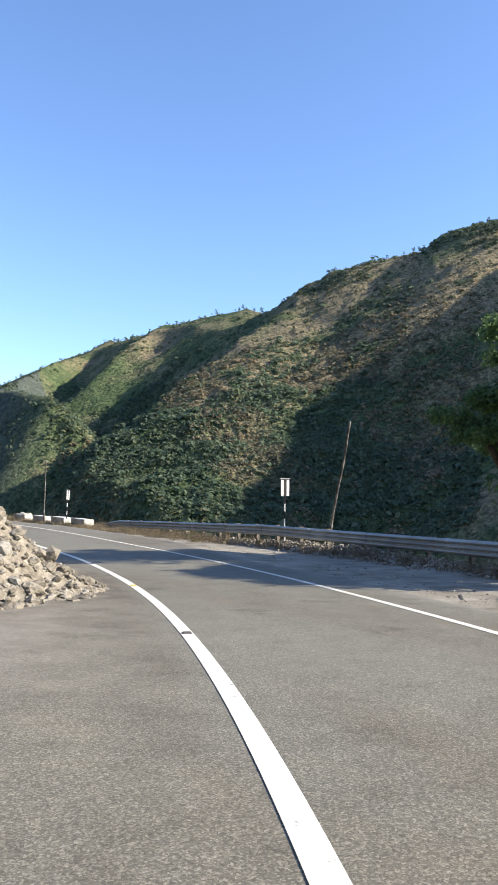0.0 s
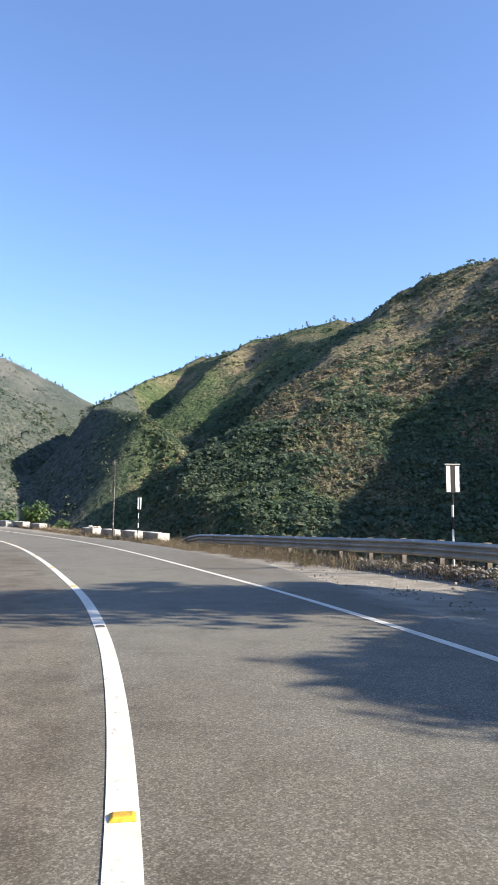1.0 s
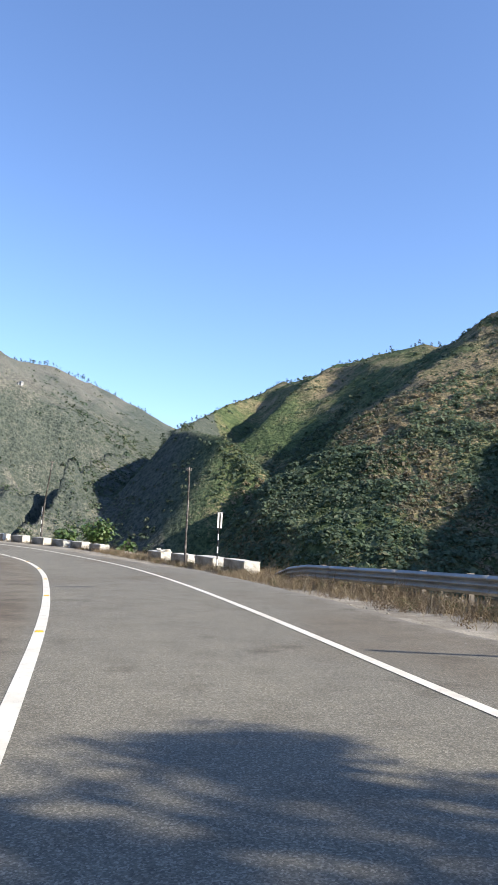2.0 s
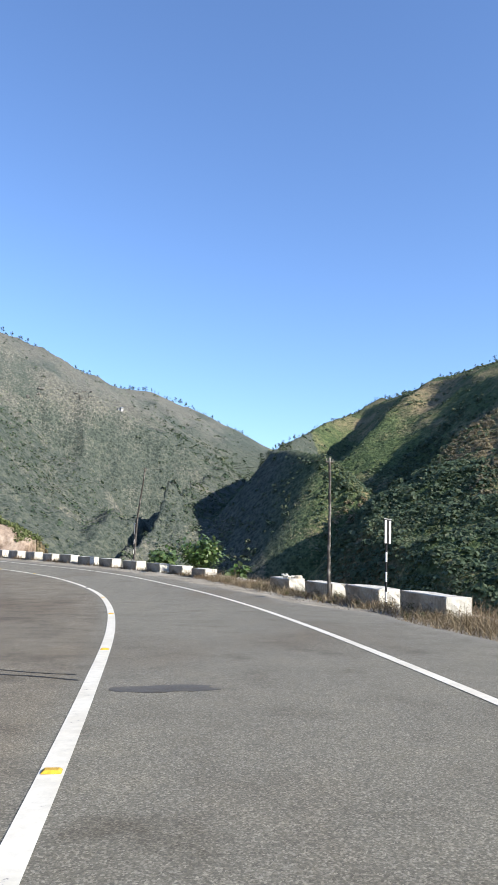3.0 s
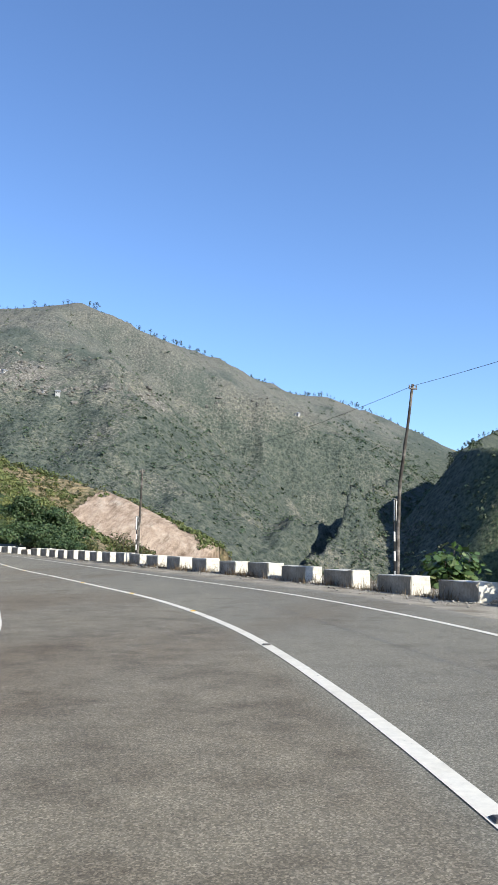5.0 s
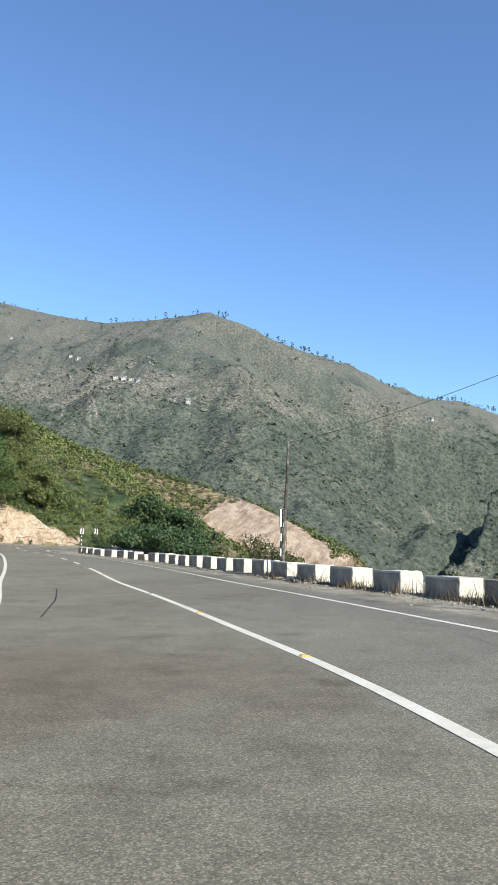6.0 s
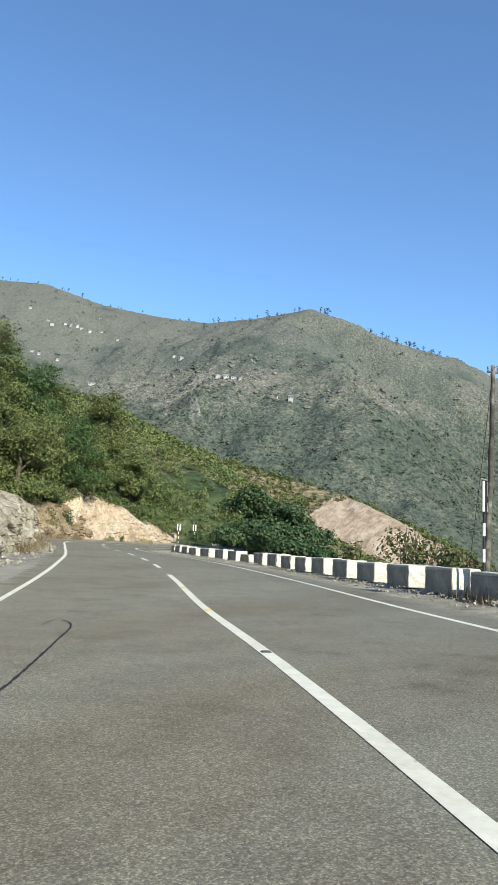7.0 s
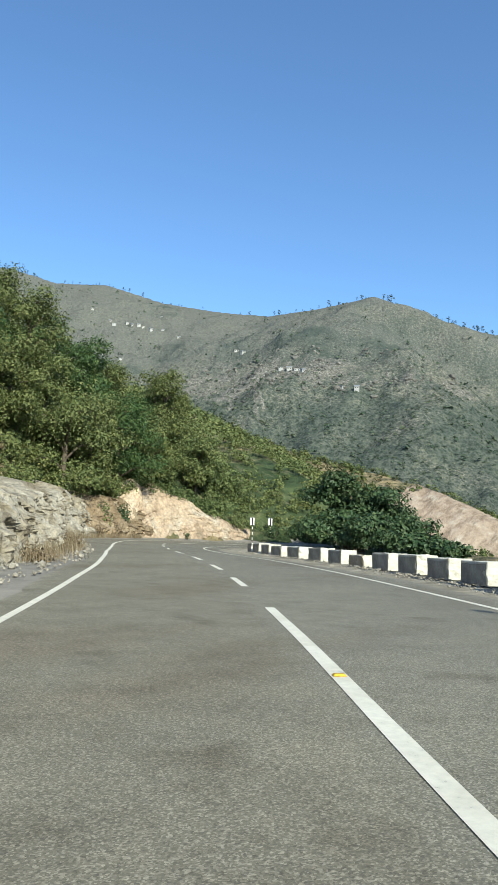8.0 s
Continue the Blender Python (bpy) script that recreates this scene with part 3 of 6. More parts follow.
def build_ground():
    """One sheet: rings round the bend that widen towards the horizon, finer where the valley opens."""
    az = np.radians(np.concatenate([np.arange(-60, 64, 0.225), np.arange(66, 298, 2.0)]))
    rr = np.concatenate([np.geomspace(4.0, 300, 150), np.arange(306, 1000, 5.5), np.arange(1000, 1500, 8.0), np.geomspace(1500, 4200, 36)])
    A, R = np.meshgrid(az, rr, indexing="ij")
    x, y = -8 - R * np.sin(A), 60 + R * np.cos(A)
    z = terrain(x, y)
    z = np.where(R > 2600, z * np.clip((4200 - R) / 1600, 0, 1) - 20 * np.clip((R - 2600) / 1600, 0, 1), z)
    na, nr = A.shape
    verts = np.stack([x, y, z], -1).reshape(-1, 3)
    i, j = np.meshgrid(np.arange(na), np.arange(nr - 1), indexing="ij")
    i2 = (i + 1) % na
    faces = np.stack([i * nr + j, i * nr + j + 1, i2 * nr + j + 1, i2 * nr + j], -1).reshape(-1, 4)
    centre = len(verts)
    verts = np.vstack([verts, [[-8, 60, ground_at(-8, 60)]]])
    fan = [(centre, k * nr, ((k + 1) % na) * nr) for k in range(na)]
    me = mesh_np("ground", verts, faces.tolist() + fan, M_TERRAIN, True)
    # open soil: the slide scar over the river, the river's banks, and streaks of rock on the steep faces
    vx, vy, vz = verts.T
    ragged = (fbm(vx / 11, vy / 11, 3, 33) - 0.5)
    crest = np.interp(vx, [-154, -140, -124, -112, -104], [33, 30, 25.5, 19.5, 16])
    scar = np.clip(1.35 - np.hypot((vx + 100) / 42, (vy - 358) / 42), 0, 1) * 1.8 + ragged * 0.9
    scar = np.clip(scar, 0, 1) * np.clip((crest - vz + 5.5 + 4 * ragged) / 1.5, 0, 1) * np.clip((vx + 133 + 8 * ragged) / 3, 0, 1) * (vy < 392)
    bank = np.clip(1 - (vz - valley_floor(vx, vy) - 2) / 6, 0, 1) * (vy > 520) * (vx > -260)
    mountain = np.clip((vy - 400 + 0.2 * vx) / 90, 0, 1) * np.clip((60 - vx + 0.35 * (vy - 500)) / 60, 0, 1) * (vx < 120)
    rock = (0.13 + 0.30 * np.exp(-((vx + 430) / 150) ** 2 - ((vz - 170) / 45) ** 2) + 0.16 * np.exp(-((vx + 220) / 130) ** 2 - ((vz - 152 - 10 * (fbm(vx / 70, vy / 70, 2, 29) - 0.5)) / 9) ** 2) + 0.5 * (fbm(vx / 60, vy / 60, 3, 31) - 0.55)) * mountain
    # hill tracks and terraces: level cuts round the mountain
    for level, x0, x1 in ((182, -470, -330), (186, -300, -200), (336, -740, -690), (330, -640, -540), (318, -780, -700), (301, -740, -640), (186, -520, -430), (228, -560, -480)):
        wave = 9 * (fbm(vx / 80, vx * 0 + level, 2, 37) - 0.5)
        track = np.clip(1.5 - np.abs(vz - level - wave) / 2.2, 0, 1) * (vx > x0) * (vx < x1) * mountain
        rock = np.maximum(rock, 0.34 * track)
    dry = 0.5 + 0.25 * np.clip((vz - 240) / 80, 0, 1) * mountain - 0.32 * mountain + 0.22 * np.clip((vz - 110) / 70, 0, 1) * mountain
    dry = dry + 0.22 * (vx > 60) * np.clip((vz - 80) / 80, 0, 1) - 0.26 * (vx > 40) * (vy > 300)
    dry = dry + 0.34 * np.clip(1.3 - np.hypot((vx - 285) / 75, (vy - 520) / 75), 0, 1)
    dry = dry - 0.2 * (vx > 40) * np.clip((vy - 700) / 80, 0, 1)
    dry = np.maximum(dry, 1.15 - np.hypot((vx + 150) / 62, (vy - 345) / 58))
    rs, rn = road_coords(vx, vy)
    dry = np.where((rs > 120) & (rs < 168) & (rn < -7.5) & (rn > -17), 1.0, dry)
    dry = np.where((rs > 167) & (rs < 210) & (rn < -7.5) & (rn > -45), 0.2, dry)
    bare = np.maximum(scar * 0.9, bank * 0.75)
    # pale runnels where the cliff under the village has slid
    for run in RUNNELS:
        for (x0, y0), (x1, y1) in zip(run, run[1:]):
            u = np.clip(((vx - x0) * (x1 - x0) + (vy - y0) * (y1 - y0)) / ((x1 - x0) ** 2 + (y1 - y0) ** 2), 0, 1)
            d = np.hypot(vx - x0 - u * (x1 - x0), vy - y0 - u * (y1 - y0))
            rock = np.maximum(rock, 0.46 * np.clip(1.4 - d / 3.2, 0, 1))
    attr = me.attributes.new("dry", "FLOAT", "POINT")
    attr.data.foreach_set("value", np.clip(dry, 0, 1.2).astype(np.float32))
    # where the mountain colours with the haze in them apply
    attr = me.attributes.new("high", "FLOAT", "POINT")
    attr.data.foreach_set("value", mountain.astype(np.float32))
    attr = me.attributes.new("turf", "FLOAT", "POINT")
    attr.data.foreach_set("value", (np.clip((vz - 165) / 60, 0, 1) * mountain * (vy > 600)).astype(np.float32))
    attr = me.attributes.new("bare", "FLOAT", "POINT")
    attr.data.foreach_set("value", np.clip(bare, 0, 1).astype(np.float32))
    attr = me.attributes.new("rock", "FLOAT", "POINT")
    attr.data.foreach_set("value", rock.astype(np.float32))
    return tagged(new("ground", me), "steep valley slopes of scrub, dry grass and bare rock", "hillside", kind="structure")


build_ground()


def strip(name, s0, s1, ds, ns, height, material, label, category, jitter=None):
    """A band along the road: rows at the offsets ns, which may be functions of s."""
    s = np.arange(s0, s1 + ds / 2, ds)
    rows = []
    for n in ns:
        nn = n(s) if callable(n) else np.full(s.shape, float(n))
        rows.append(at(s, nn, height(s, nn) if callable(height) else height))
    V = np.stack(rows, 1)
    k, m = V.shape[:2]
    i, j = np.meshgrid(np.arange(k - 1), np.arange(m - 1), indexing="ij")
    F = np.stack([i * m + j, i * m + j + 1, (i + 1) * m + j + 1, (i + 1) * m + j], -1).reshape(-1, 4)
    me = mesh_np(name, V.reshape(-1, 3), F, material, True)
    return tagged(new(name, me), label, category, kind="structure")


def right_edge(s):
    return np.interp(s, [34, 44, 64, 70, 98, 108], [5.0, 6.1, 6.2, 5.3, 5.2, 5.0]) + 0.5 * (fbm(s / 2.3, s * 0 + 3.1, 4, 41) - 0.5)


def left_edge(s):
    return -np.interp(s, [112, 124, 158, 168], [5.3, 4.45, 4.2, 5.0]) - 0.5 * (fbm(s / 2.9, s * 0 + 8.1, 4, 42) - 0.5)


road = strip("road", S_MIN, S_MAX, 0.5, [left_edge, lambda s: left_edge(s) + 0.4, -3.3, -3, -2.2, -1.5, -0.4, -0.1, 1.5, 3, 4.2, lambda s: right_edge(s) - 0.35, right_edge], 0.0, M_ASPHALT,
             "worn grey asphalt road on a sweeping mountain bend", "road")
def dust_on_road():
    v = np.empty(len(road.data.vertices) * 3)
    road.data.vertices.foreach_get("co", v)
    v = v.reshape(-1, 3)
    s, n = road_coords(v[:, 0], v[:, 1])
    d = 1.0 * np.exp(-((s - 20.5) / 6) ** 2 - ((n + 4.6) / 2.6) ** 2) + 0.45 * np.clip((np.where(n > 0, n - right_edge(s) + 5.0, -n) - 4.3) / 0.9, 0, 1) + 0.12 * np.exp(-((n + 4.6) / 0.8) ** 2)
    attr = road.data.attributes.new("dust", "FLOAT", "POINT")
    attr.data.foreach_set("value", d.astype(np.float32))
    # the inner lane is older and patchy
    w = np.clip((-n - 0.1) / 0.3, 0, 1) * np.interp(s, [15, 28, 82, 102, 170], [0.4, 0.9, 0.9, 0.35, 0.25])
    age = np.interp(s, [10, 30, 62, 92, 112, 170], [0.25, 0.2, 0.22, 0.45, 0.6, 0.48]) - np.clip(n / 4, -0.1, 1) * np.interp(s, [80, 110], [0.05, 0.35])
    attr = road.data.attributes.new("bleached", "FLOAT", "POINT")
    attr.data.foreach_set("value", np.clip(age, 0, 1).astype(np.float32))
    attr = road.data.attributes.new("worn", "FLOAT", "POINT")
    attr.data.foreach_set("value", w.astype(np.float32))


dust_on_road()
strip("verge_right", S_MIN, S_MAX, 0.6, [lambda s, u=u: right_edge(s) - 0.4 + (12.2 - right_edge(s) + 0.4) * u for u in (0, 0.09, 0.19, 0.29, 0.39, 0.5, 0.62, 0.74, 0.86, 1)],
      lambda s, n: -0.035 + verge_height(s, n) + 0.09 * (fbm(s / 0.8, n / 0.8, 3, 51) - 0.35) * np.clip(n - right_edge(s), 0, 1) - np.clip(n - 10.3, 0, None) * 0.6,
      M_GRAVEL, "dusty gravel verge with loose stones", "verge")
strip("verge_left", S_MIN, S_MAX, 0.6, [-9.4, -8.6, -7.8, -7.0, -6.3, -5.7, lambda s: left_edge(s) + 0.4],
      lambda s, n: -0.035 + 0.12 * (fbm(s / 0.9, n / 0.9, 3, 52) - 0.3) * np.clip(-n - 5.3, 0, 1) + np.clip(-n - 7.2, 0, None) * 0.25,
      M_DUST, "dusty dirt verge at the foot of the bank", "verge")


def marking(name, s0, s1, n, width, label):
    off = (lambda s, d: (n(s) if callable(n) else n) + d)
    return strip(name, s0, s1, 0.4, [lambda s: off(s, -width / 2), lambda s: off(s, width / 2)], 0.006, M_LINE, label, "road marking")


def lane_r(s):
    return np.interp(s, [0, 40, 70, 100, 130, 200], [3.88, 3.76, 3.78, 3.92, 4.01, 4.0])


def lane_l(s):
    return -np.interp(s, [0, 40, 70, 86, 92, 100, 113, 131, 140, 146, 150, 154, 158, 162, 166, 170, 174, 180, 200], [3.56, 3.63, 3.78, 4.0, 4.1, 4.0, 3.96, 3.81, 3.66, 3.38, 2.9, 2.2, 1.8, 1.6, 1.75, 2.4, 3.1, 3.6, 3.6])


marking("edge_line_right", S_MIN, S_MAX, lane_r, 0.14, "white painted edge line along the valley side")
marking("edge_line_left", S_MIN, S_MAX, lane_l, 0.14, "white painted edge line along the bank")
marking("centre_line", S_MIN, 126.0, 0.0, 0.16, "solid white centre line, worn thin in places")
for k in range(13):
    s0 = 130.2 + k * 6.2
    if s0 + 3 < S_MAX:
        marking("centre_dash", s0, s0 + 2.8, lambda q: np.interp(q, [140, 146, 150, 154, 158, 162, 166, 172], [0, 0.2, 0.4, 0.9, 1.3, 1.4, 1.2, 0.4]), 0.16, "short white centre dash")

# ---------------------------------------------------------------- studs, cracks and stains on the road


def stud_mesh(name, material):
    bm = bmesh.new()
    g = bmesh.ops.create_cube(bm, size=1)
    for v in g["verts"]:
        top = v.co.z > 0
        v.co = Vector((v.co.x * (0.09 if top else 0.13), v.co.y * (0.06 if top else 0.11), 0.022 if top else 0.004))
    bmesh.ops.bevel(bm, geom=bm.edges[:], offset=0.004, segments=1, affect="EDGES")
    me = bpy.data.meshes.new(name)
    bm.to_mesh(me)
    bm.free()
    me.materials.append(material)
    return me


STUD_Y, STUD_D = stud_mesh("road_stud_yellow", M_STUD), stud_mesh("road_stud_dark", M_STUDDARK)
for k, s in enumerate((19.6, 26.3, 33.0, 39.4, 45.7, 52.0, 58.2, 65.0, 71.7, 78.1, 85.4, 91.3, 97.5, 103.7, 109.6, 114.7, 120.2)):
    yellow = k not in (0, 2, 9, 10, 14)
    ob = new("road_stud", STUD_Y if yellow else STUD_D)
    ob.matrix_world = Matrix.Translation(atv(s, 0.0, 0.004)) @ pose(0, 0, 0, 0, 0, heading(s))
    tagged(ob, "small yellow reflective stud glued on the white centre line" if yellow else "dirt-darkened reflective stud on the white centre line",
           "road stud", "studs on the centre line")


def crack(name, points, width, seed, label):
    """A wandering seam: points as s, n pairs, a ribbon a few millimetres above the road."""
    rng = np.random.default_rng(seed)
    p = catmull(points, 24)
    w = width * (0.45 + 0.9 * rng.random(len(p)))
    w[0] = w[-1] = 0.01
    p = p + rng.normal(0, 0.004, p.shape)
    d = np.gradient(p, axis=0)
    d /= np.maximum(np.hypot(d[:, 0], d[:, 1]), 1e-6)[:, None]
    a = at(p[:, 0] - d[:, 1] * w / 2, p[:, 1] + d[:, 0] * w / 2, 0.004)
    b = at(p[:, 0] + d[:, 1] * w / 2, p[:, 1] - d[:, 0] * w / 2, 0.004)
    V = np.stack([a, b], 1).reshape(-1, 3)
    F = [(2 * i, 2 * i + 1, 2 * i + 3, 2 * i + 2) for i in range(len(p) - 1)]
    me = mesh_np(name, V, F, M_TAR)
    return tagged(new(name, me), label, "road crack", kind="structure")


crack("tar_seam", [(103.5, -3.1), (106, -2.85), (107.6, -2.67), (109.2, -2.55), (111, -2.42), (112.2, -2.33), (112.9, -2.38), (113.2, -2.5)], 0.034, 1, "dark tar seam wandering over the lane")
crack("tar_seam", [(56.2, -2.6), (56.1, -1.6), (55.9, -0.8), (55.5, -0.15)], 0.05, 2, "dark tar seam across the lane")
crack("tar_seam", [(56.9, -2.4), (56.6, -1.5), (56.1, -0.7), (55.9, -0.2)], 0.035, 3, "thin dark seam across the lane")
crack("tar_seam", [(112.6, -2.75), (113.3, -2.6), (113.6, -2.3), (113.4, -2.0)], 0.018, 4, "short dark crack in the asphalt")


def stain(s, n, rs, rn, seed, label):
    rng = np.random.default_rng(seed)
    k = 40
    a = np.arange(k) / k * math.tau
    r = 1 + 0.22 * np.interp(a, np.linspace(0, math.tau, 14), np.append(rng.normal(0, 1, 13), 0)) + rng.normal(0, 0.05, k)
    V = np.vstack([at(s, n, 0.0035)[None], at(s + rs * r * np.cos(a), n + rn * r * np.sin(a), 0.0035)])
    F = [(0, 1 + i, 1 + (i + 1) % k) for i in range(k)]
    tagged(new("oil_stain", mesh_np("oil_stain", V, F, M_OIL)), label, "stain", kind="structure")


stain(54.9, 0.75, 0.20, 0.55, 1, "dark oil stain soaked into the asphalt")

# ---------------------------------------------------------------- guard rail


def rail_top(s):
    return np.interp(s, [-60, 42, 49, 56, 60, 61.4, 62.6], [0.78, 0.78, 0.62, 0.50, 0.44, 0.30, 0.02])


def rail_n(s):
    return np.interp(s, [-60, 0, 25, 45, 50, 56, 60, 62.6], [9.6, 9.8, 10.0, 9.9, 9.75, 9.25, 9.0, 8.8])


def build_guard_rail():
    """A corrugated steel beam on posts, its end bent down to the ground."""
    thing = empty("guard_rail", Matrix.Translation(atv(40, 10)))
    tagged(thing, "galvanised corrugated steel guard rail with its end bent down", "guard rail")
    inv = thing.matrix_world.inverted()
    prof = []
    for i in range(25):
        v = i / 24
        prof.append((v, 0.045 * math.cos(v * math.tau * 3)))
    segs = []
    edges = np.arange(-38, 62.7, 4.0)
    edges[-1] = 62.6
    for k, (s0, s1) in enumerate(zip(edges, edges[1:])):
        s = np.linspace(s0, s1 + (0.12 if k < len(edges) - 2 else 0), 13)
        depth = 0.46
        rows = []
        for v, off in prof:
            rows.append(at(s, rail_n(s) + off - 0.05 - 0.004 * (k % 2), rail_top(s) - v * depth))
        V = np.stack(rows, 1)
        n0, m = V.shape[:2]
        i, j = np.meshgrid(np.arange(n0 - 1), np.arange(m - 1), indexing="ij")
        F = np.stack([i * m + j, i * m + j + 1, (i + 1) * m + j + 1, (i + 1) * m + j], -1).reshape(-1, 4)
        W = (np.array([inv @ Vector(p) for p in V.reshape(-1, 3)]))
        me = mesh_np("rail_beam", W, F, M_STEEL, True)
        ob = part("rail_beam", me, M_STEEL, thing)
        so = ob.modifiers.new("sheet", "SOLIDIFY")
        so.thickness = 0.005
    bm = bmesh.new()
    for dx, dy, sx, sy in ((0, 0.06, 0.14, 0.008), (0, -0.06, 0.14, 0.008), (0.066, 0, 0.008, 0.112)):
        box(bm, sx, sy, 1.25, pose(dx, dy, -0.625))
    post = bpy.data.meshes.new("post")
    bm.to_mesh(post)
    bm.free()
    post.materials.append(M_RUSTY)
    bm = bmesh.new()
    bmesh.ops.create_cone(bm, cap_ends=True, segments=8, radius1=0.018, radius2=0.014, depth=0.02, matrix=pose(0, 0, 0, 0, 90, 0))
    bolt = bpy.data.meshes.new("bolt")
    bm.to_mesh(bolt)
    bm.free()
    bolt.materials.append(M_STEEL)
    for s in np.arange(-37, 61.5, 2.0):
        n, top = float(rail_n(s)), float(rail_top(s))
        p = part("post", post, M_RUSTY, thing)
        p.matrix_local = inv @ Matrix.Translation(atv(s, n + 0.13, top + 0.02)) @ pose(0, 0, 0, 0, 0, heading(s))
        if s > 10:
            for dv in (0.15, 0.31):
                q = part("bolt", bolt, M_STEEL, thing)
                q.matrix_local = inv @ Matrix.Translation(atv(s, n - 0.10, top - dv)) @ pose(0, 0, 0, 0, 0, heading(s))


build_guard_rail()

# ---------------------------------------------------------------- parapet blocks


def block_n(s):
    return float(np.interp(s, [60, 68, 80, 87, 93, 99, 105, 112, 120, 130, 140, 157, 170], [8.4, 8.35, 8.35, 8.2, 8.1, 7.7, 7.1, 6.45, 6.15, 6.05, 6.35, 6.8, 6.9]))


def chipped_box(length, depth, height, seed, chips=0.02):
    """A cast block: bevelled, with knocked corners and slightly uneven faces."""
    rng = random.Random(seed)
    bm = bmesh.new()
    bmesh.ops.create_cube(bm, size=1, matrix=Matrix.Diagonal((depth, length, height, 1)) @ pose(0.5, 0.5, 0.5))
    bmesh.ops.subdivide_edges(bm, edges=bm.edges[:], cuts=3, use_grid_fill=True)
    for v in bm.verts:
        v.co += Vector((rng.gauss(0, chips * 0.25), rng.gauss(0, chips * 0.35), rng.gauss(0, chips * 0.3) if v.co.z > 0.05 else 0))
    bmesh.ops.bevel(bm, geom=[e for e in bm.edges if e.calc_face_angle(0) > 1.0], offset=0.018, segments=1, affect="EDGES")
    return bm


def parapet_block(s, length, height, bottom, seed, tone, tilt=0.0):
    """A kerb block that stands along the verge; s is its end towards the oncoming car."""
    n = block_n(s + length / 2)
    m = Matrix.Translation(atv(s, n, bottom)) @ pose(0, 0, 0, 0, tilt, heading(s + length / 2))
    thing = empty("parapet_block", m)
    part("body", chipped_box(length, 0.72, height, seed, 0.03), M_CONCRETE, thing)
    if tone == "grey":
        bm = chipped_box(length - 0.04, 0.02, height - 0.03, seed + 100, 0.01)
        p = part("road_face", bm, M_GREYPAINT, thing, "grey weathered concrete face")
        p.location = (-0.022, 0.02, 0.0)
        tagged(thing, "whitewashed concrete parapet block with a grey stained face", "parapet block", "parapet blocks along the verge")
    elif tone == "painted":
        bm = chipped_box(length - 0.16, 0.02, height - 0.10, seed + 100, 0.008)
        p = part("black_panel", bm, M_BLACKPAINT, thing, "faded black painted panel")
        p.location = (-0.020, 0.08, 0.02)
        tagged(thing, "white parapet block with a black painted road face", "parapet block", "parapet blocks along the verge")
    else:
        p = part("road_face", chipped_box(length - 0.06, 0.02, height - 0.03, seed + 100, 0.02), M_CREAM, thing, "stained cream limewashed face")
        p.location = (-0.022, 0.03, 0.0)
        tagged(thing, "old whitewashed concrete parapet block among dry weeds", "parapet block", "parapet blocks along the verge")
    return thing


for k, (s, length) in enumerate(((65.25, 2.9), (69.5, 2.9), (73.4, 2.75), (77.5, 2.25))):
    parapet_block(s, length, 0.62, -0.27, 10 + k, "white", (1.0, -0.8, 0.6, -1.5)[k])
s = 86.9
for k in range(29):
    foot = float(np.interp(s, [86, 95, 104, 112, 120, 150, 170], [-0.27, -0.22, -0.05, 0.06, 0.10, 0.06, 0.0]))
    if k < 7:
        parapet_block(s, 1.86, 0.58 + 0.012 * k, foot, 30 + k, "grey", (0.6, -0.5, 0.9, 0.2, -0.8, 0.4, 0)[k])
    elif k == 21:
        parapet_block(s, 1.7, 0.55, 0.0, 30 + k, "white", 3.0)
    else:
        parapet_block(s, 1.68, 0.62 + 0.02 * math.sin(k * 1.7), foot, 30 + k, "painted", 0.7 * math.sin(k * 2.3))
    s += 2.66 if k < 5 else (2.54 if s < 117 else 2.68)

# broken lumps left lying on the last of the old blocks
rng = random.Random(21)
for k in range(9):
    bm = bmesh.new()
    bmesh.ops.create_icosphere(bm, subdivisions=2, radius=1)
    for v in bm.verts:
        v.co *= 0.75 + 0.4 * rng.random()
    me = bpy.data.meshes.new("rubble_lump")
    bm.to_mesh(me)
    bm.free()
    me.materials.append(M_CONCRETE if k % 3 else M_CREAM)
    q = 0.07 + 0.07 * rng.random()
    lump = new("rubble_lump", me)
    lump.matrix_world = Matrix.Translation(atv(77.65 + 0.12 * k * rng.random() + 0.05 * k, 8.7 + rng.uniform(-0.2, 0.2), 0.35 + q * 0.45 + (0.1 if k > 6 else 0))) @ pose(0, 0, 0, 0, 0, 40 * k) @ Matrix.Diagonal((q * 1.3, q, q * 0.7, 1))
    tagged(lump, "broken white lump lying on the old parapet block", "rubble", "lumps on the old block")

# ---------------------------------------------------------------- marker signs


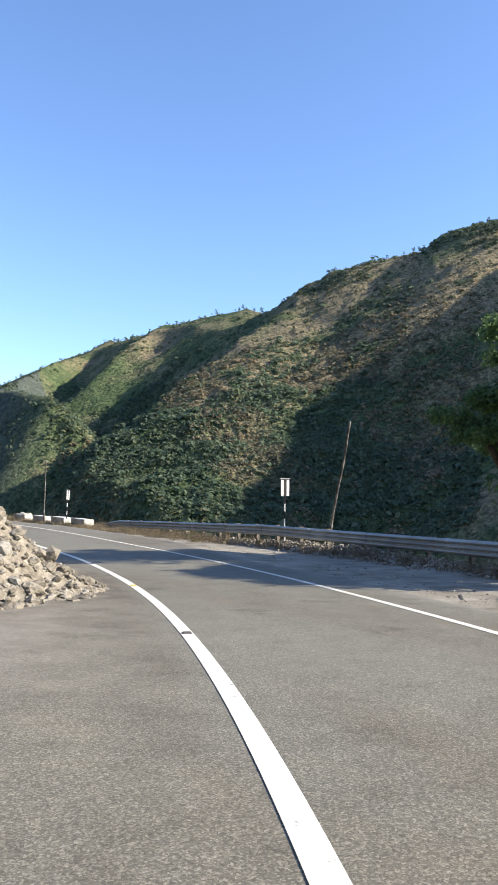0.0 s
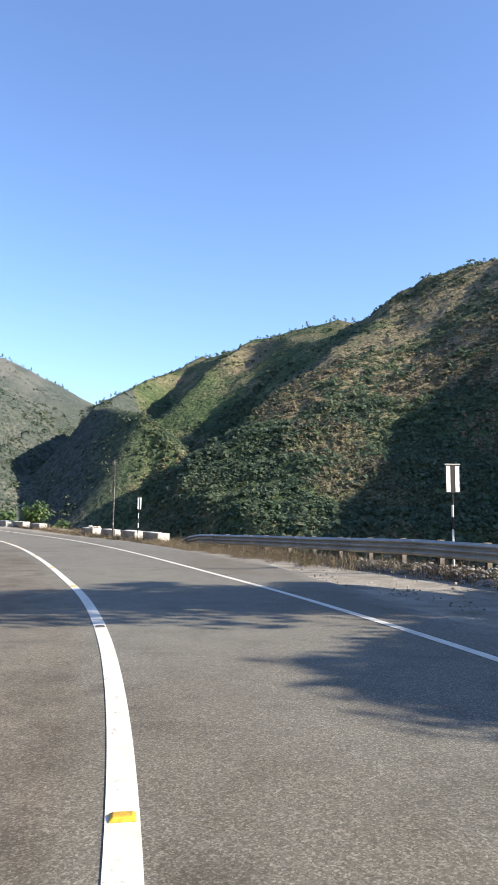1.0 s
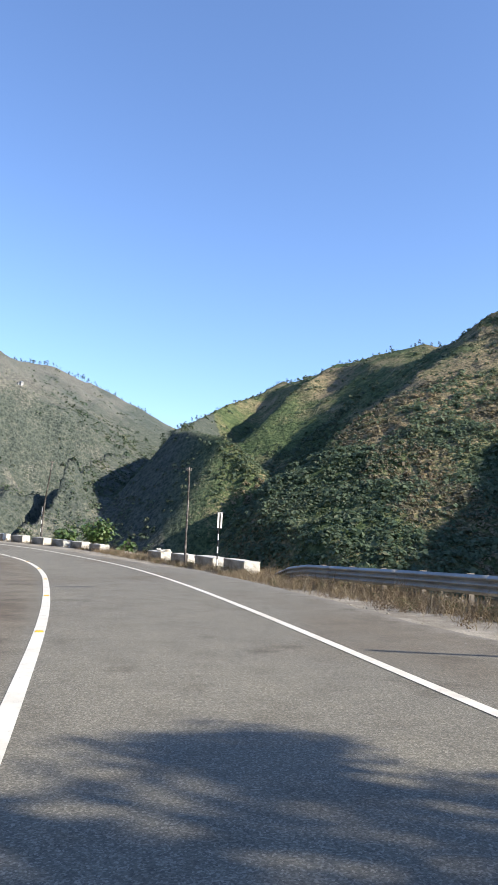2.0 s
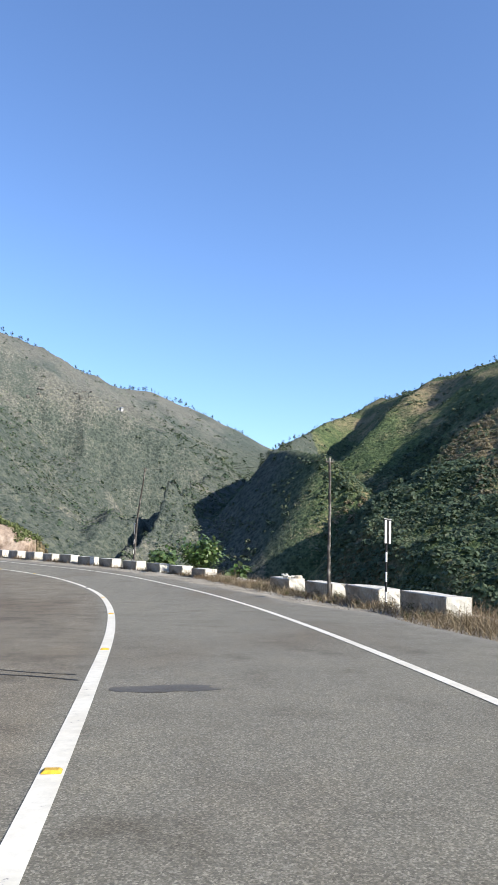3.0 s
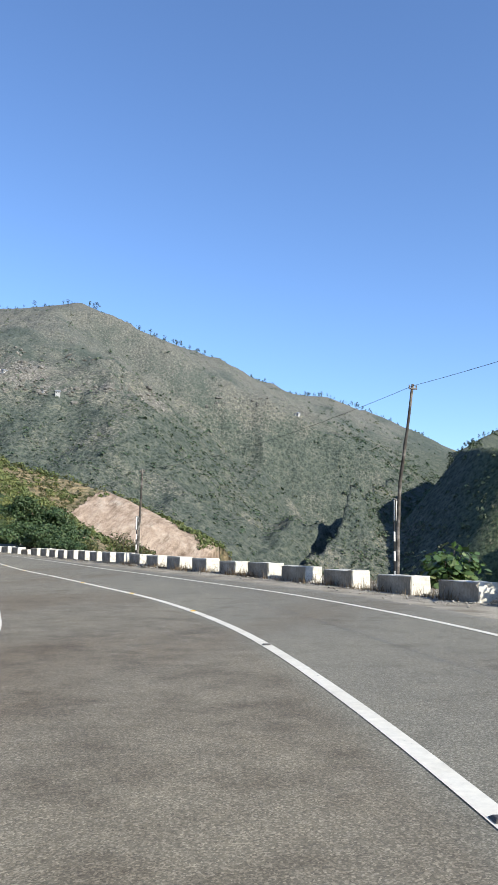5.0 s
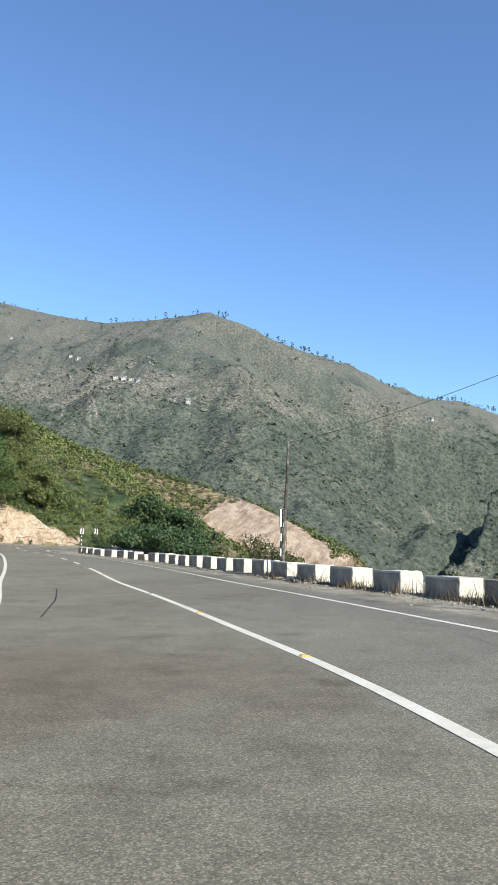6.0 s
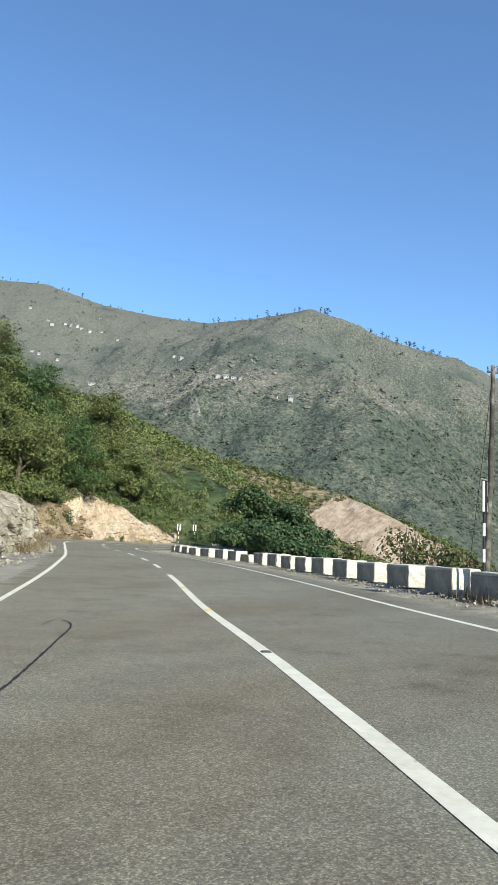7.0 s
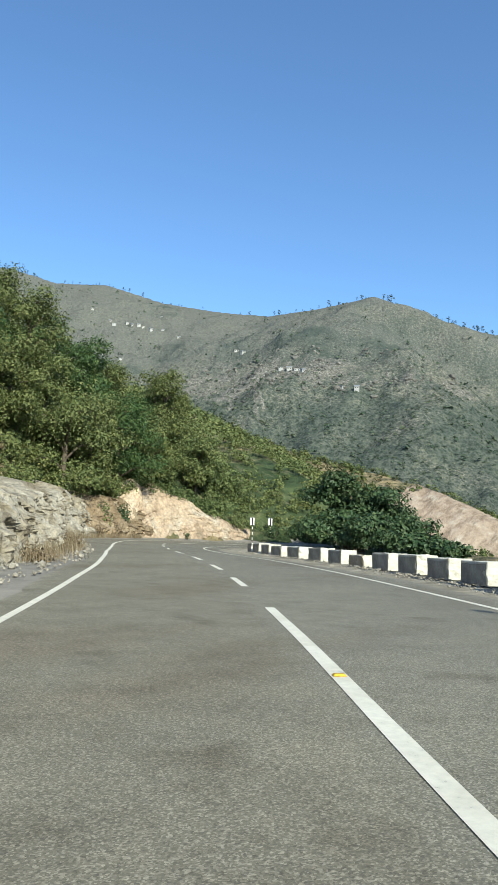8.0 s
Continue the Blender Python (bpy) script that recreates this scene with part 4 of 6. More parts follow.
def marker_sign(s, n, top, turn=0.0, lean=0.0):
    """A hazard marker: a black board with two white stripes on a banded post."""
    low = float(verge_height(np.array([s]), np.array([n]))[0]) - 0.1
    m = Matrix.Translation(atv(s, n, low)) @ pose(0, 0, 0, 0, lean, heading(s) + turn)
    thing = empty("marker_sign", m)
    height = top - low
    tagged(thing, "black and white hazard marker board on a banded post", "road sign", "hazard markers along the bend")
    bands = 9
    h0 = height - 0.1
    for k in range(bands):
        bm = bmesh.new()
        bmesh.ops.create_cone(bm, cap_ends=True, segments=12, radius1=0.032, radius2=0.032, depth=h0 / bands, matrix=pose(0, 0, h0 * (k + 0.5) / bands))
        part("post_band", bm, M_SIGNWHITE if k % 2 else M_SIGNBLACK, thing)
    bm = bmesh.new()
    box(bm, 0.46, 0.012, 0.76, pose(0, -0.045, height - 0.38), 0.004)
    board = part("board", bm, M_SIGNBLACK, thing, "black board")
    for x in (-0.145, 0.135):
        bm = bmesh.new()
        box(bm, 0.125, 0.004, 0.70, pose(x, -0.054, height - 0.385))
        part("stripe", bm, M_SIGNWHITE, board, "white reflective stripe")
    bm = bmesh.new()
    box(bm, 0.5, 0.02, 0.03, pose(0, -0.04, height + 0.012), 0.004)
    part("top_rail", bm, M_STEEL, thing, "thin steel edge")
    return thing


marker_sign(40.5, 10.12, 2.84, 0, -1.0)
marker_sign(69.15, 8.42, 2.5, 40, 1.0)
marker_sign(96.9, 8.95, 2.86, 35, 0.5)
marker_sign(117.2, 6.62, 2.78, 40, 0.5)
for x, y in ((-60.3, 158.8), (-59.9, 162.8)):
    q, w = road_coords(np.array([x]), np.array([y]))
    marker_sign(float(q[0]), float(w[0]), 2.35, 34 - heading(float(q[0])), 0)

# ---------------------------------------------------------------- utility poles and wires


def utility_pole(name, points, r0, r1, arm_turn, label, arm=True):
    base = Vector(points[0])
    thing = empty(name, Matrix.Translation(base))
    tagged(thing, label, "utility pole", "poles along the verge")
    pts = catmull([list(Vector(p) - base) for p in points], 6)
    rng = np.random.default_rng(int(abs(base.x * 10)) + 3)
    pts[1:-1, :2] += rng.normal(0, 0.006, pts[1:-1, :2].shape)
    bm = bmesh.new()
    radii = np.linspace(r0, r1, len(pts)) * (1 + rng.normal(0, 0.05, len(pts)))
    tube(bm, pts.tolist(), radii.tolist(), 10)
    part("pole_shaft", bm, M_WOOD, thing, smooth=True)
    top = Vector(pts[-1])
    if arm:
        bm = bmesh.new()
        box(bm, 0.30, 0.045, 0.05, Matrix.Translation(top + Vector((0, 0, -0.16))) @ pose(0, 0, 0, 0, 0, arm_turn), 0.006)
        crossarm = part("crossarm", bm, M_WOOD, thing)
        for x in (-0.125, 0.125):
            bm = bmesh.new()
            pin = Matrix.Translation(top + Vector((0, 0, -0.16))) @ pose(0, 0, 0, 0, 0, arm_turn) @ pose(x, 0, 0)
            for z, r, h in ((0.04, 0.010, 0.05), (0.08, 0.028, 0.04), (0.11, 0.020, 0.03)):
                bmesh.ops.create_cone(bm, cap_ends=True, segments=10, radius1=r, radius2=r * 0.85, depth=h, matrix=pin @ pose(0, 0, z))
            part("insulator", bm, M_CERAMIC, crossarm)
    return base + top


utility_pole("utility_pole", [(16.55, 29.4, -0.9), (16.45, 29.15, 1.2), (16.6, 28.6, 3.4), (16.56, 27.9, 5.46)], 0.072, 0.05, 20, "leaning bare wooden pole, crooked and grey, beyond the guard rail", False)
top_b = utility_pole("utility_pole", [(9.05, 64.0, -1.0), (9.03, 64.1, 0.8), (9.07, 64.25, 2.6), (9.05, 64.27, 4.62)], 0.068, 0.045, 10, "thin brown wooden pole with a short crossarm, among dry weeds")
top_c = utility_pole("utility_pole", [(-0.60, 88.88, -0.5), (-0.56, 88.80, 1.5), (-0.47, 88.70, 3.2), (-0.27, 88.42, 4.6), (-0.02, 88.06, 6.47)], 0.078, 0.046, 25, "crooked wooden pole with crossarm and wires, beside a parapet block")
top_d = utility_pole("utility_pole", [(-15.16, 104.33, -0.2), (-15.08, 104.2, 1.5), (-15.0, 104.12, 2.99), (-14.94, 104.04, 5.42)], 0.08, 0.05, 40, "weathered wooden pole with a short crossarm, beside the painted parapet")


def wire(a, b, sag, name="overhead_wire", radius=0.0075, label="thin dark overhead wire hung between the poles"):
    pts = []
    for k in range(21):
        u = k / 20
        p = a.lerp(b, u)
        p.z -= sag * 4 * u * (1 - u)
        pts.append(p)
    bm = bmesh.new()
    tube(bm, pts, [radius] * 21, 5, False)
    me = bpy.data.meshes.new(name)
    bm.to_mesh(me)
    bm.free()
    me.materials.append(M_WIRE)
    tagged(new(name, me), label, "wire", "wires along the road")


wire(top_b + Vector((0, 0, -0.05)), top_c + Vector((0, 0, -0.06)), 0.25)
wire(top_c + Vector((0, 0, -0.06)), top_d + Vector((0, 0, -0.06)), 0.45)
wire(top_d + Vector((0, 0, -0.15)), atv(123.5, 9.2, -0.3), 0.05, "stay_wire", 0.008, "thin steel stay wire from the pole head to the bank")

# ---------------------------------------------------------------- stones


def rock_mesh(name, seed, material, flat=0.75):
    rng = random.Random(seed)
    bm = bmesh.new()
    bmesh.ops.create_icosphere(bm, subdivisions=1, radius=1)
    ax = [Vector((rng.gauss(0, 1), rng.gauss(0, 1), rng.gauss(0, 1))).normalized() for _ in range(6)]
    for v in bm.verts:
        for a in ax:
            d = v.co.dot(a)
            if d > 0.62:
                v.co -= a * (d - 0.62)
        v.co *= 1 + rng.uniform(-0.1, 0.1)
        v.co.z *= flat
    me = bpy.data.meshes.new(name)
    bm.to_mesh(me)
    bm.free()
    me.materials.append(material)
    return me


ROCKS = [rock_mesh("rock", 40 + k, M_STONE if k % 4 else M_DARKSTONE) for k in range(8)]


def rock_arrays(seed):
    me = rock_mesh("rock_shape", seed, M_STONE)
    v = np.empty(len(me.vertices) * 3)
    me.vertices.foreach_get("co", v)
    f = np.array([tuple(p.vertices) for p in me.polygons])
    bpy.data.meshes.remove(me)
    return v.reshape(-1, 3), f


SHAPES = [rock_arrays(70 + k) for k in range(6)]


def scatter_stones(name, places, sizes, seed, material, label):
    """Loose stones, joined; places are the points under them."""
    rng = np.random.default_rng(seed)
    VV, FF, off = [], [], 0
    for p, r in zip(places, sizes):
        v, f = SHAPES[rng.integers(len(SHAPES))]
        a = rng.random() * math.tau
        c, s_ = math.cos(a), math.sin(a)
        w = v * r * rng.uniform(0.75, 1.25, 3)
        w = np.stack([w[:, 0] * c - w[:, 1] * s_, w[:, 0] * s_ + w[:, 1] * c, w[:, 2]], -1) + p + [0, 0, r * 0.25]
        VV.append(w)
        FF.append(f + off)
        off += len(v)
    me = mesh_np(name, np.vstack(VV), np.vstack(FF), material)
    return tagged(new(name, me), label, "stones", kind="stuff")


rng = np.random.default_rng(5)
k = 1500
s = rng.uniform(18, 66, k)
n = 5.3 + rng.gamma(1.6, 0.9, k)
n = np.minimum(n, 9.6)
scatter_stones("verge_gravel", at(s, n, verge_height(s, n) - 0.02), rng.gamma(1.6, 0.008, k) + 0.006, 1, M_STONE, "loose pale gravel stones on the verge")
k = 3400
s = np.where(rng.random(k) < 0.85, rng.normal(36, 5.5, k), rng.uniform(16, 54, k))
n = np.clip(rng.normal(9.85, 0.50, k), 8.4, 10.9)
scatter_stones("rail_foot_stones", at(s, n, verge_height(s, n) + 0.34 * np.exp(-((n - 10.1) / 0.55) ** 2) * rng.uniform(0.2, 1.0, k) * np.exp(-((s - 36) / 9) ** 2)), np.minimum(rng.gamma(2.0, 0.015, k) + 0.014, 0.11), 2, M_STONE, "pale broken stones heaped under the guard rail")
k = 4600
s = rng.uniform(64, 160, k)
nb = np.interp(s, [60, 68, 80, 87, 93, 99, 105, 112, 120, 130, 140, 157, 170], [8.4, 8.35, 8.35, 8.2, 8.1, 7.7, 7.1, 6.45, 6.15, 6.05, 6.35, 6.8, 6.9])
n = nb - np.minimum(rng.gamma(1.4, 0.4, k), nb - 5.1)
size = np.minimum(rng.gamma(1.3, 0.011, k) + 0.007, 0.05)
scatter_stones("block_foot_gravel", at(s, n, verge_height(s, n) + np.where(s > 112, 0.05, -0.01)), size, 3, M_STONE, "grey gravel and rubble along the foot of the parapet")
k = 900
s = rng.uniform(112, 165, k)
n = np.maximum(bank_foot(s) + 1.2 - rng.gamma(1.7, 0.5, k), bank_foot(s) - 0.8)
scatter_stones("bank_foot_stones", at(s, n, 0.02), np.minimum(rng.gamma(1.1, 0.026, k) + 0.009, 0.16), 4, M_STONE, "pale broken stones at the foot of the rock bank")


def outcrops():
    """Crags standing out of the big mountain along two belts under the turf."""
    r = np.random.default_rng(14)
    x = np.concatenate([r.uniform(-340, -90, 2600), r.normal(-430, 75, 2600)])
    y = np.concatenate([r.uniform(640, 1000, 2600), r.normal(715, 60, 2600)])
    z = terrain(x, y)
    belt = np.concatenate([np.full(2600, True), np.full(2600, False)])
    line = np.interp(x, [-300, -255, -225, -90], [142, 150, 187, 190])
    keep = np.where(belt, np.abs(z - line) < 5 + 5 * fbm(x / 30, y / 30, 2, 57), (np.abs(z - 165) < 45) & (fbm(x / 26, y / 26, 3, 59) > 0.56))
    x, y, z = x[keep][:520], y[keep][:520], z[keep][:520]
    size = np.minimum(r.gamma(2.0, 0.65, len(x)) + 0.6, 4.0)
    scatter_stones("mountain_crags", np.stack([x, y, z - 0.3 * size], -1), size, 15, M_CRAG, "pale grey rock crags on the mountainside")


outcrops()


def build_rubble():
    """The slide heap on the inner lane: a mound of fines with blocks lying on it."""
    s0, n0 = 25.9, -4.42
    base = atv(s0, n0)
    thing = empty("rubble_heap", Matrix.Translation(base))
    tagged(thing, "pale heap of landslide rubble spilling over the lane", "rubble heap")
    inv = thing.matrix_world.inverted()

    def height(ds, dn):
        r = np.hypot(ds / 3.5, dn / 3.54)
        a = np.arctan2(dn, ds)
        r = r * (1 + 0.035 * np.sin(3 * a + 1) + 0.03 * np.sin(7 * a))
        return 3.65 * np.clip(1 - r, 0, 1) ** 1.4 + (0.2 * (fbm(ds / 0.7 + 9, dn / 0.7 + 4, 4, 61) - 0.5) + 0.22 * (fbm(ds / 0.33 + 3, dn / 0.33, 3, 63, True) - 0.6)) * (r < 1.05) + np.where(r >= 1, -0.25 * np.clip(r - 1, 0, 1), 0)

    g = np.linspace(-4.0, 4.0, 110)
    A, B = np.meshgrid(g, g, indexing="ij")
    V = at(s0 + A, n0 + B, height(A, B) - 0.03).reshape(-1, 3)
    m = len(g)
    i, j = np.meshgrid(np.arange(m - 1), np.arange(m - 1), indexing="ij")
    F = np.stack([i * m + j, i * m + j + 1, (i + 1) * m + j + 1, (i + 1) * m + j], -1).reshape(-1, 4)
    keep = (np.hypot(A / 3.75, B / 3.8) < 1.0)[:-1, :-1].ravel()
    W = np.array([inv @ Vector(p) for p in V])
    part("crushed_rock", mesh_np("crushed_rock", W, F[keep], M_FINES, False), M_FINES, thing, "pale crushed rock and dust")
    r = np.random.default_rng(8)
    made = 0
    while made < 280:
        q = r.uniform(0, 1) ** 0.5
        a = r.uniform(0.6, 4.8)
        ds, dn = 3.5 * q * math.cos(a) * 1.02, 3.54 * q * math.sin(a) * 1.02
        size = float(min(0.26, r.gamma(2.0, 0.032) + 0.03)) * (1.5 if q > 0.85 and ds < -1.5 else 1.0)
        p = at(s0 + ds, n0 + dn, float(height(np.array(ds), np.array(dn))) - 0.02)
        ob = part("rock", ROCKS[int(r.integers(len(ROCKS)))], M_STONE, thing)
        ob.matrix_local = inv @ Matrix.Translation(Vector(p)) @ pose(0, 0, 0, r.uniform(-30, 30), r.uniform(-30, 30), r.uniform(0, 360)) @ Matrix.Diagonal((size, size * r.uniform(0.7, 1.2), size * r.uniform(0.7, 1.1), 1))
        made += 1
    k = 2600
    q, a = r.uniform(0.1, 1.14, k) ** 0.6, r.uniform(0, math.tau, k)
    ds, dn = 3.5 * q * np.cos(a), 3.54 * q * np.sin(a)
    pts = at(s0 + ds, n0 + dn, height(ds, dn) - 0.02)
    scatter_stones("rubble_chips", pts, r.gamma(1.8, 0.028, k) + 0.014, 9, M_FINES, "small pale rock chips strewn over the slide heap")


build_rubble()

# ---------------------------------------------------------------- the cut bank on the left


def cut_bank(name, s0, s1, material, label, seed, ledge=1.0):
    """A cut face that leans back from the verge, broken into ribs and ledges."""
    s = np.arange(s0, s1, 0.22)
    v = np.concatenate([np.linspace(0, 1, 30), [1.2, 1.5, 1.8, 2.1]])
    S, Vv = np.meshgrid(s, v, indexing="ij")
    H = np.interp(S, CUT_S, CUT_H) * (0.62 + 0.76 * fbm(S / 2.4, S * 0 + seed, 4, seed)) + 0.35
    ends = np.clip(np.minimum(S - s0, s1 - S) / 2.5, 0, 1) ** 0.6
    H = H * (0.25 + 0.75 * ends)
    back = np.clip(Vv - 1, 0, None) / 1.1
    Vv = np.minimum(Vv, 1.0)
    foot = bank_foot(S)
    rib = (fbm(S / 1.7, Vv * H / 2.8, 4, seed + 3, True) - 0.55) * 1.2 + (fbm(S / 0.5, Vv * H / 0.4, 3, seed + 5, True) - 0.55) * 0.5
    rib = rib + ledge * 0.26 * (lattice(np.floor(S / 0.85 + 0.3 * np.floor(Vv * H / 0.55)), np.floor(Vv * H / 0.55 + S / 3.1), seed) - 0.5) + ledge * 0.10 * (lattice(np.floor(S / 0.4), np.floor(Vv * H / 0.3), seed + 1) - 0.5)
    n = foot - 0.25 - Vv ** 1.15 * H * 0.52 + rib * np.clip(Vv * 5, 0.15, 1) - (1 - ends) * 0.6
    n = n * (1 - back) + np.minimum(n, -8.6 - H * 0.5) * back
    V = at(S, n, Vv * H + back * (0.5 + 0.7 * (fbm(S / 2, n / 2, 3, seed + 7) - 0.35)) - 0.12 + 0.10 * (fbm(S / 0.6, Vv * 9, 3, seed + 9) - 0.5)).reshape(-1, 3)
    m = len(v)
    i, j = np.meshgrid(np.arange(len(s) - 1), np.arange(m - 1), indexing="ij")
    F = np.stack([i * m + j, i * m + j + 1, (i + 1) * m + j + 1, (i + 1) * m + j], -1).reshape(-1, 4)
    return tagged(new(name, mesh_np(name, V, F, material, False)), label, "rock face", kind="structure")


cut_bank("rock_face", 96, 174.2, M_ROCK, "cream and grey broken rock face beside the road", 81)
cut_bank("earth_bank", 170.5, 179.6, M_BROWNEARTH, "dry brown earth bank between the rock and the cut", 87)
cut_bank("cut_face", 176.2, 187.6, M_EARTH, "steep orange and cream earth cut at the bend", 93, 0.25)

# ---------------------------------------------------------------- plants


def leaf_quads(pos, nrm, size, rng, aspect=0.55):
    """Rhombic leaves at pos that face nrm: vertices and faces."""
    k = len(pos)
    nrm = nrm / np.maximum(np.linalg.norm(nrm, axis=1), 1e-6)[:, None]
    ref = rng.normal(size=(k, 3))
    u = np.cross(nrm, ref)
    u /= np.maximum(np.linalg.norm(u, axis=1), 1e-6)[:, None]
    w = np.cross(nrm, u)
    a, b = (size / 2)[:, None], (size * aspect / 2)[:, None]
    V = np.stack([pos - u * a, pos + w * b + nrm * a * 0.18, pos + u * a, pos - w * b + nrm * a * 0.18], 1).reshape(-1, 3)
    F = np.arange(4 * k).reshape(-1, 4)
    return V, F


def bush_leaves(centres, radius, per, leaf, rng, squash=0.85, subs=7, aspect=0.6):
    """Leaves of many bushes at once: sub-clumps on the upper half of each bush, leaves round these."""
    B = len(centres)
    d = rng.normal(size=(B, subs, 3))
    d /= np.linalg.norm(d, axis=2)[:, :, None]
    d[:, :, 2] = np.abs(d[:, :, 2]) * 0.9 - 0.15
    reach = rng.uniform(0.35, 0.85, (B, subs, 1))
    which = rng.integers(0, subs, (B, per))
    q = rng.normal(size=(B, per, 3))
    q /= np.linalg.norm(q, axis=2)[:, :, None]
    q *= rng.uniform(0.3, 1.0, (B, per, 1)) ** 0.5 * 0.42
    sub = np.take_along_axis(d * reach, which[:, :, None].repeat(3, 2), 1)
    off = sub + q
    pos = centres[:, None] + off * radius[:, None, None] * np.array([1, 1, squash])
    nrm = q * 2.0 + sub * 0.6 + rng.normal(0, 0.35, off.shape) + np.array([0, 0, 0.25])
    size = (leaf[:, None] * rng.uniform(0.6, 1.35, (B, per))).ravel()
    return leaf_quads(pos.reshape(-1, 3), nrm.reshape(-1, 3), size, rng, aspect)


def stuff(name, V, F, material, label, category):
    return tagged(new(name, mesh_np(name, V, F, material)), label, category, kind="stuff")


# a broad leaf with a folded midrib, shared by all leaves of the roadside bushes
def broad_leaf_mesh(name, material, wide=0.42):
    bm = bmesh.new()
    outline = [(0, 0), (0.22, 0.5), (0.5, 0.95), (0.8, 0.6), (1.0, 0)]
    mid = [bm.verts.new((x, 0, -0.06 * x * x + (0.02 if 0 < i < 4 else 0))) for i, (x, y) in enumerate(outline)]
    for side in (1, -1):
        rim = [mid[0]] + [bm.verts.new((x, side * y * wide, 0.07 * y - 0.16 * x * x)) for x, y in outline[1:-1]] + [mid[-1]]
        for i in range(len(outline) - 1):
            vs = []
            for v in (mid[i], mid[i + 1], rim[i + 1], rim[i]):
                if v not in vs:
                    vs.append(v)
            if side < 0:
                vs.reverse()
            bm.faces.new(vs)
    me = bpy.data.meshes.new(name)
    bm.to_mesh(me)
    bm.free()
    me.materials.append(material)
    return me


def broad_leaf_material():
    m, nt, b = mat_base("broad_leaf")
    info = nt.nodes.new("ShaderNodeObjectInfo")
    c = ramp(nt, info.outputs["Random"], [(0.0, (0.045, 0.080, 0.027)), (0.5, (0.084, 0.135, 0.048)), (0.85, (0.135, 0.19, 0.075)), (1.0, (0.19, 0.21, 0.09))])
    v = coords(nt)
    c = mixc(nt, 0.5, c, ramp(nt, noise_node(nt, v, 6, 4), [(0.3, (0.7, 0.7, 0.7)), (0.7, (1.2, 1.2, 1.1))]), "MULTIPLY")
    nt.links.new(c, b.inputs["Base Color"])
    b.inputs["Roughness"].default_value = 0.42
    tr = nt.nodes.new("ShaderNodeBsdfTranslucent")
    nt.links.new(c, tr.inputs[0])
    mx = nt.nodes.new("ShaderNodeMixShader")
    mx.inputs[0].default_value = 0.22
    nt.links.new(b.outputs[0], mx.inputs[1])
    nt.links.new(tr.outputs[0], mx.inputs[2])
    nt.links.new(mx.outputs[0], nt.nodes["Material Output"].inputs[0])
    return m


BROAD = broad_leaf_mesh("leaf", broad_leaf_material())


def broad_bush(x, y, height, radius, leaves, seed, label, size=0.34):
    """A roadside shrub: stems from one foot, with big drooping leaves that turn to the light."""
    rng = random.Random(seed)
    z = ground_at(x, y)
    thing = empty("broad_leaved_bush", Matrix.Translation((x, y, z)))
    tagged(thing, label, "bush", "broad-leaved bushes behind the parapet")
    tips = []
    for k in range(9):
        a = rng.uniform(0, math.tau)
        r = radius * rng.uniform(0.25, 0.75)
        top = Vector((r * math.cos(a), r * math.sin(a), height * rng.uniform(0.6, 0.95)))
        pts = [Vector((rng.uniform(-0.1, 0.1), rng.uniform(-0.1, 0.1), -0.2)), top * 0.45 + Vector((0, 0, 0.1 * height)), top]
        bm = bmesh.new()
        tube(bm, [tuple(p) for p in catmull([list(p) for p in pts], 4)], [0.035 - 0.0028 * i for i in range(9)], 6)
        part("stem", bm, M_BARK, thing, smooth=True)
        tips.append(top)
    shade = []
    for k in range(leaves):
        while True:
            d = Vector((rng.gauss(0, 1), rng.gauss(0, 1), rng.gauss(0, 1))).normalized()
            if d.z > -0.35:
                break
        c = rng.choice(tips) * rng.uniform(0.55, 1.0)
        p = c + Vector((d.x * radius * 0.55, d.y * radius * 0.55, d.z * height * 0.26)) * rng.uniform(0.5, 1)
        p.z = max(p.z, 0.15)
        out = Vector((p.x, p.y, 0.0))
        yaw = math.degrees(math.atan2(out.y, out.x)) + rng.gauss(0, 45)
        ob = part("leaf", BROAD, M_LEAF_BROAD, thing)
        shade.append(tuple(p * rng.uniform(0.62, 0.97)))
        ob.matrix_local = Matrix.Translation(p) @ pose(0, 0, 0, rng.gauss(0, 18), rng.uniform(5, 50), yaw) @ Matrix.Scale(size * rng.uniform(0.7, 1.3), 4)
    # the dense inner leaves, too many to tell apart
    g = np.random.default_rng(seed)
    c = np.repeat(np.array(shade), 3, 0) + g.normal(0, 0.12, (3 * len(shade), 3))
    V, F = leaf_quads(c, g.normal(0, 0.6, c.shape) + [0, 0, 0.8], size * g.uniform(0.6, 1.1, len(c)), g, 0.65)
    ob = part("inner_leaves", mesh_np("inner_leaves", V, F, M_LEAF_BROAD), M_LEAF_BROAD, thing)
    tagged(ob, "dense inner green leaves", kind="stuff")
    return thing


broad_bush(3.8, 83.7, 2.55, 1.5, 299, 1, "leafy bush with big drooping green leaves behind the parapet", 0.31)
broad_bush(1.1, 90.6, 2.35, 1.25, 230, 2, "smaller leafy green bush behind the parapet", 0.30)
broad_bush(6.2, 82.4, 1.6, 0.75, 26, 3, "low sprig of big green leaves behind the parapet", 0.42)


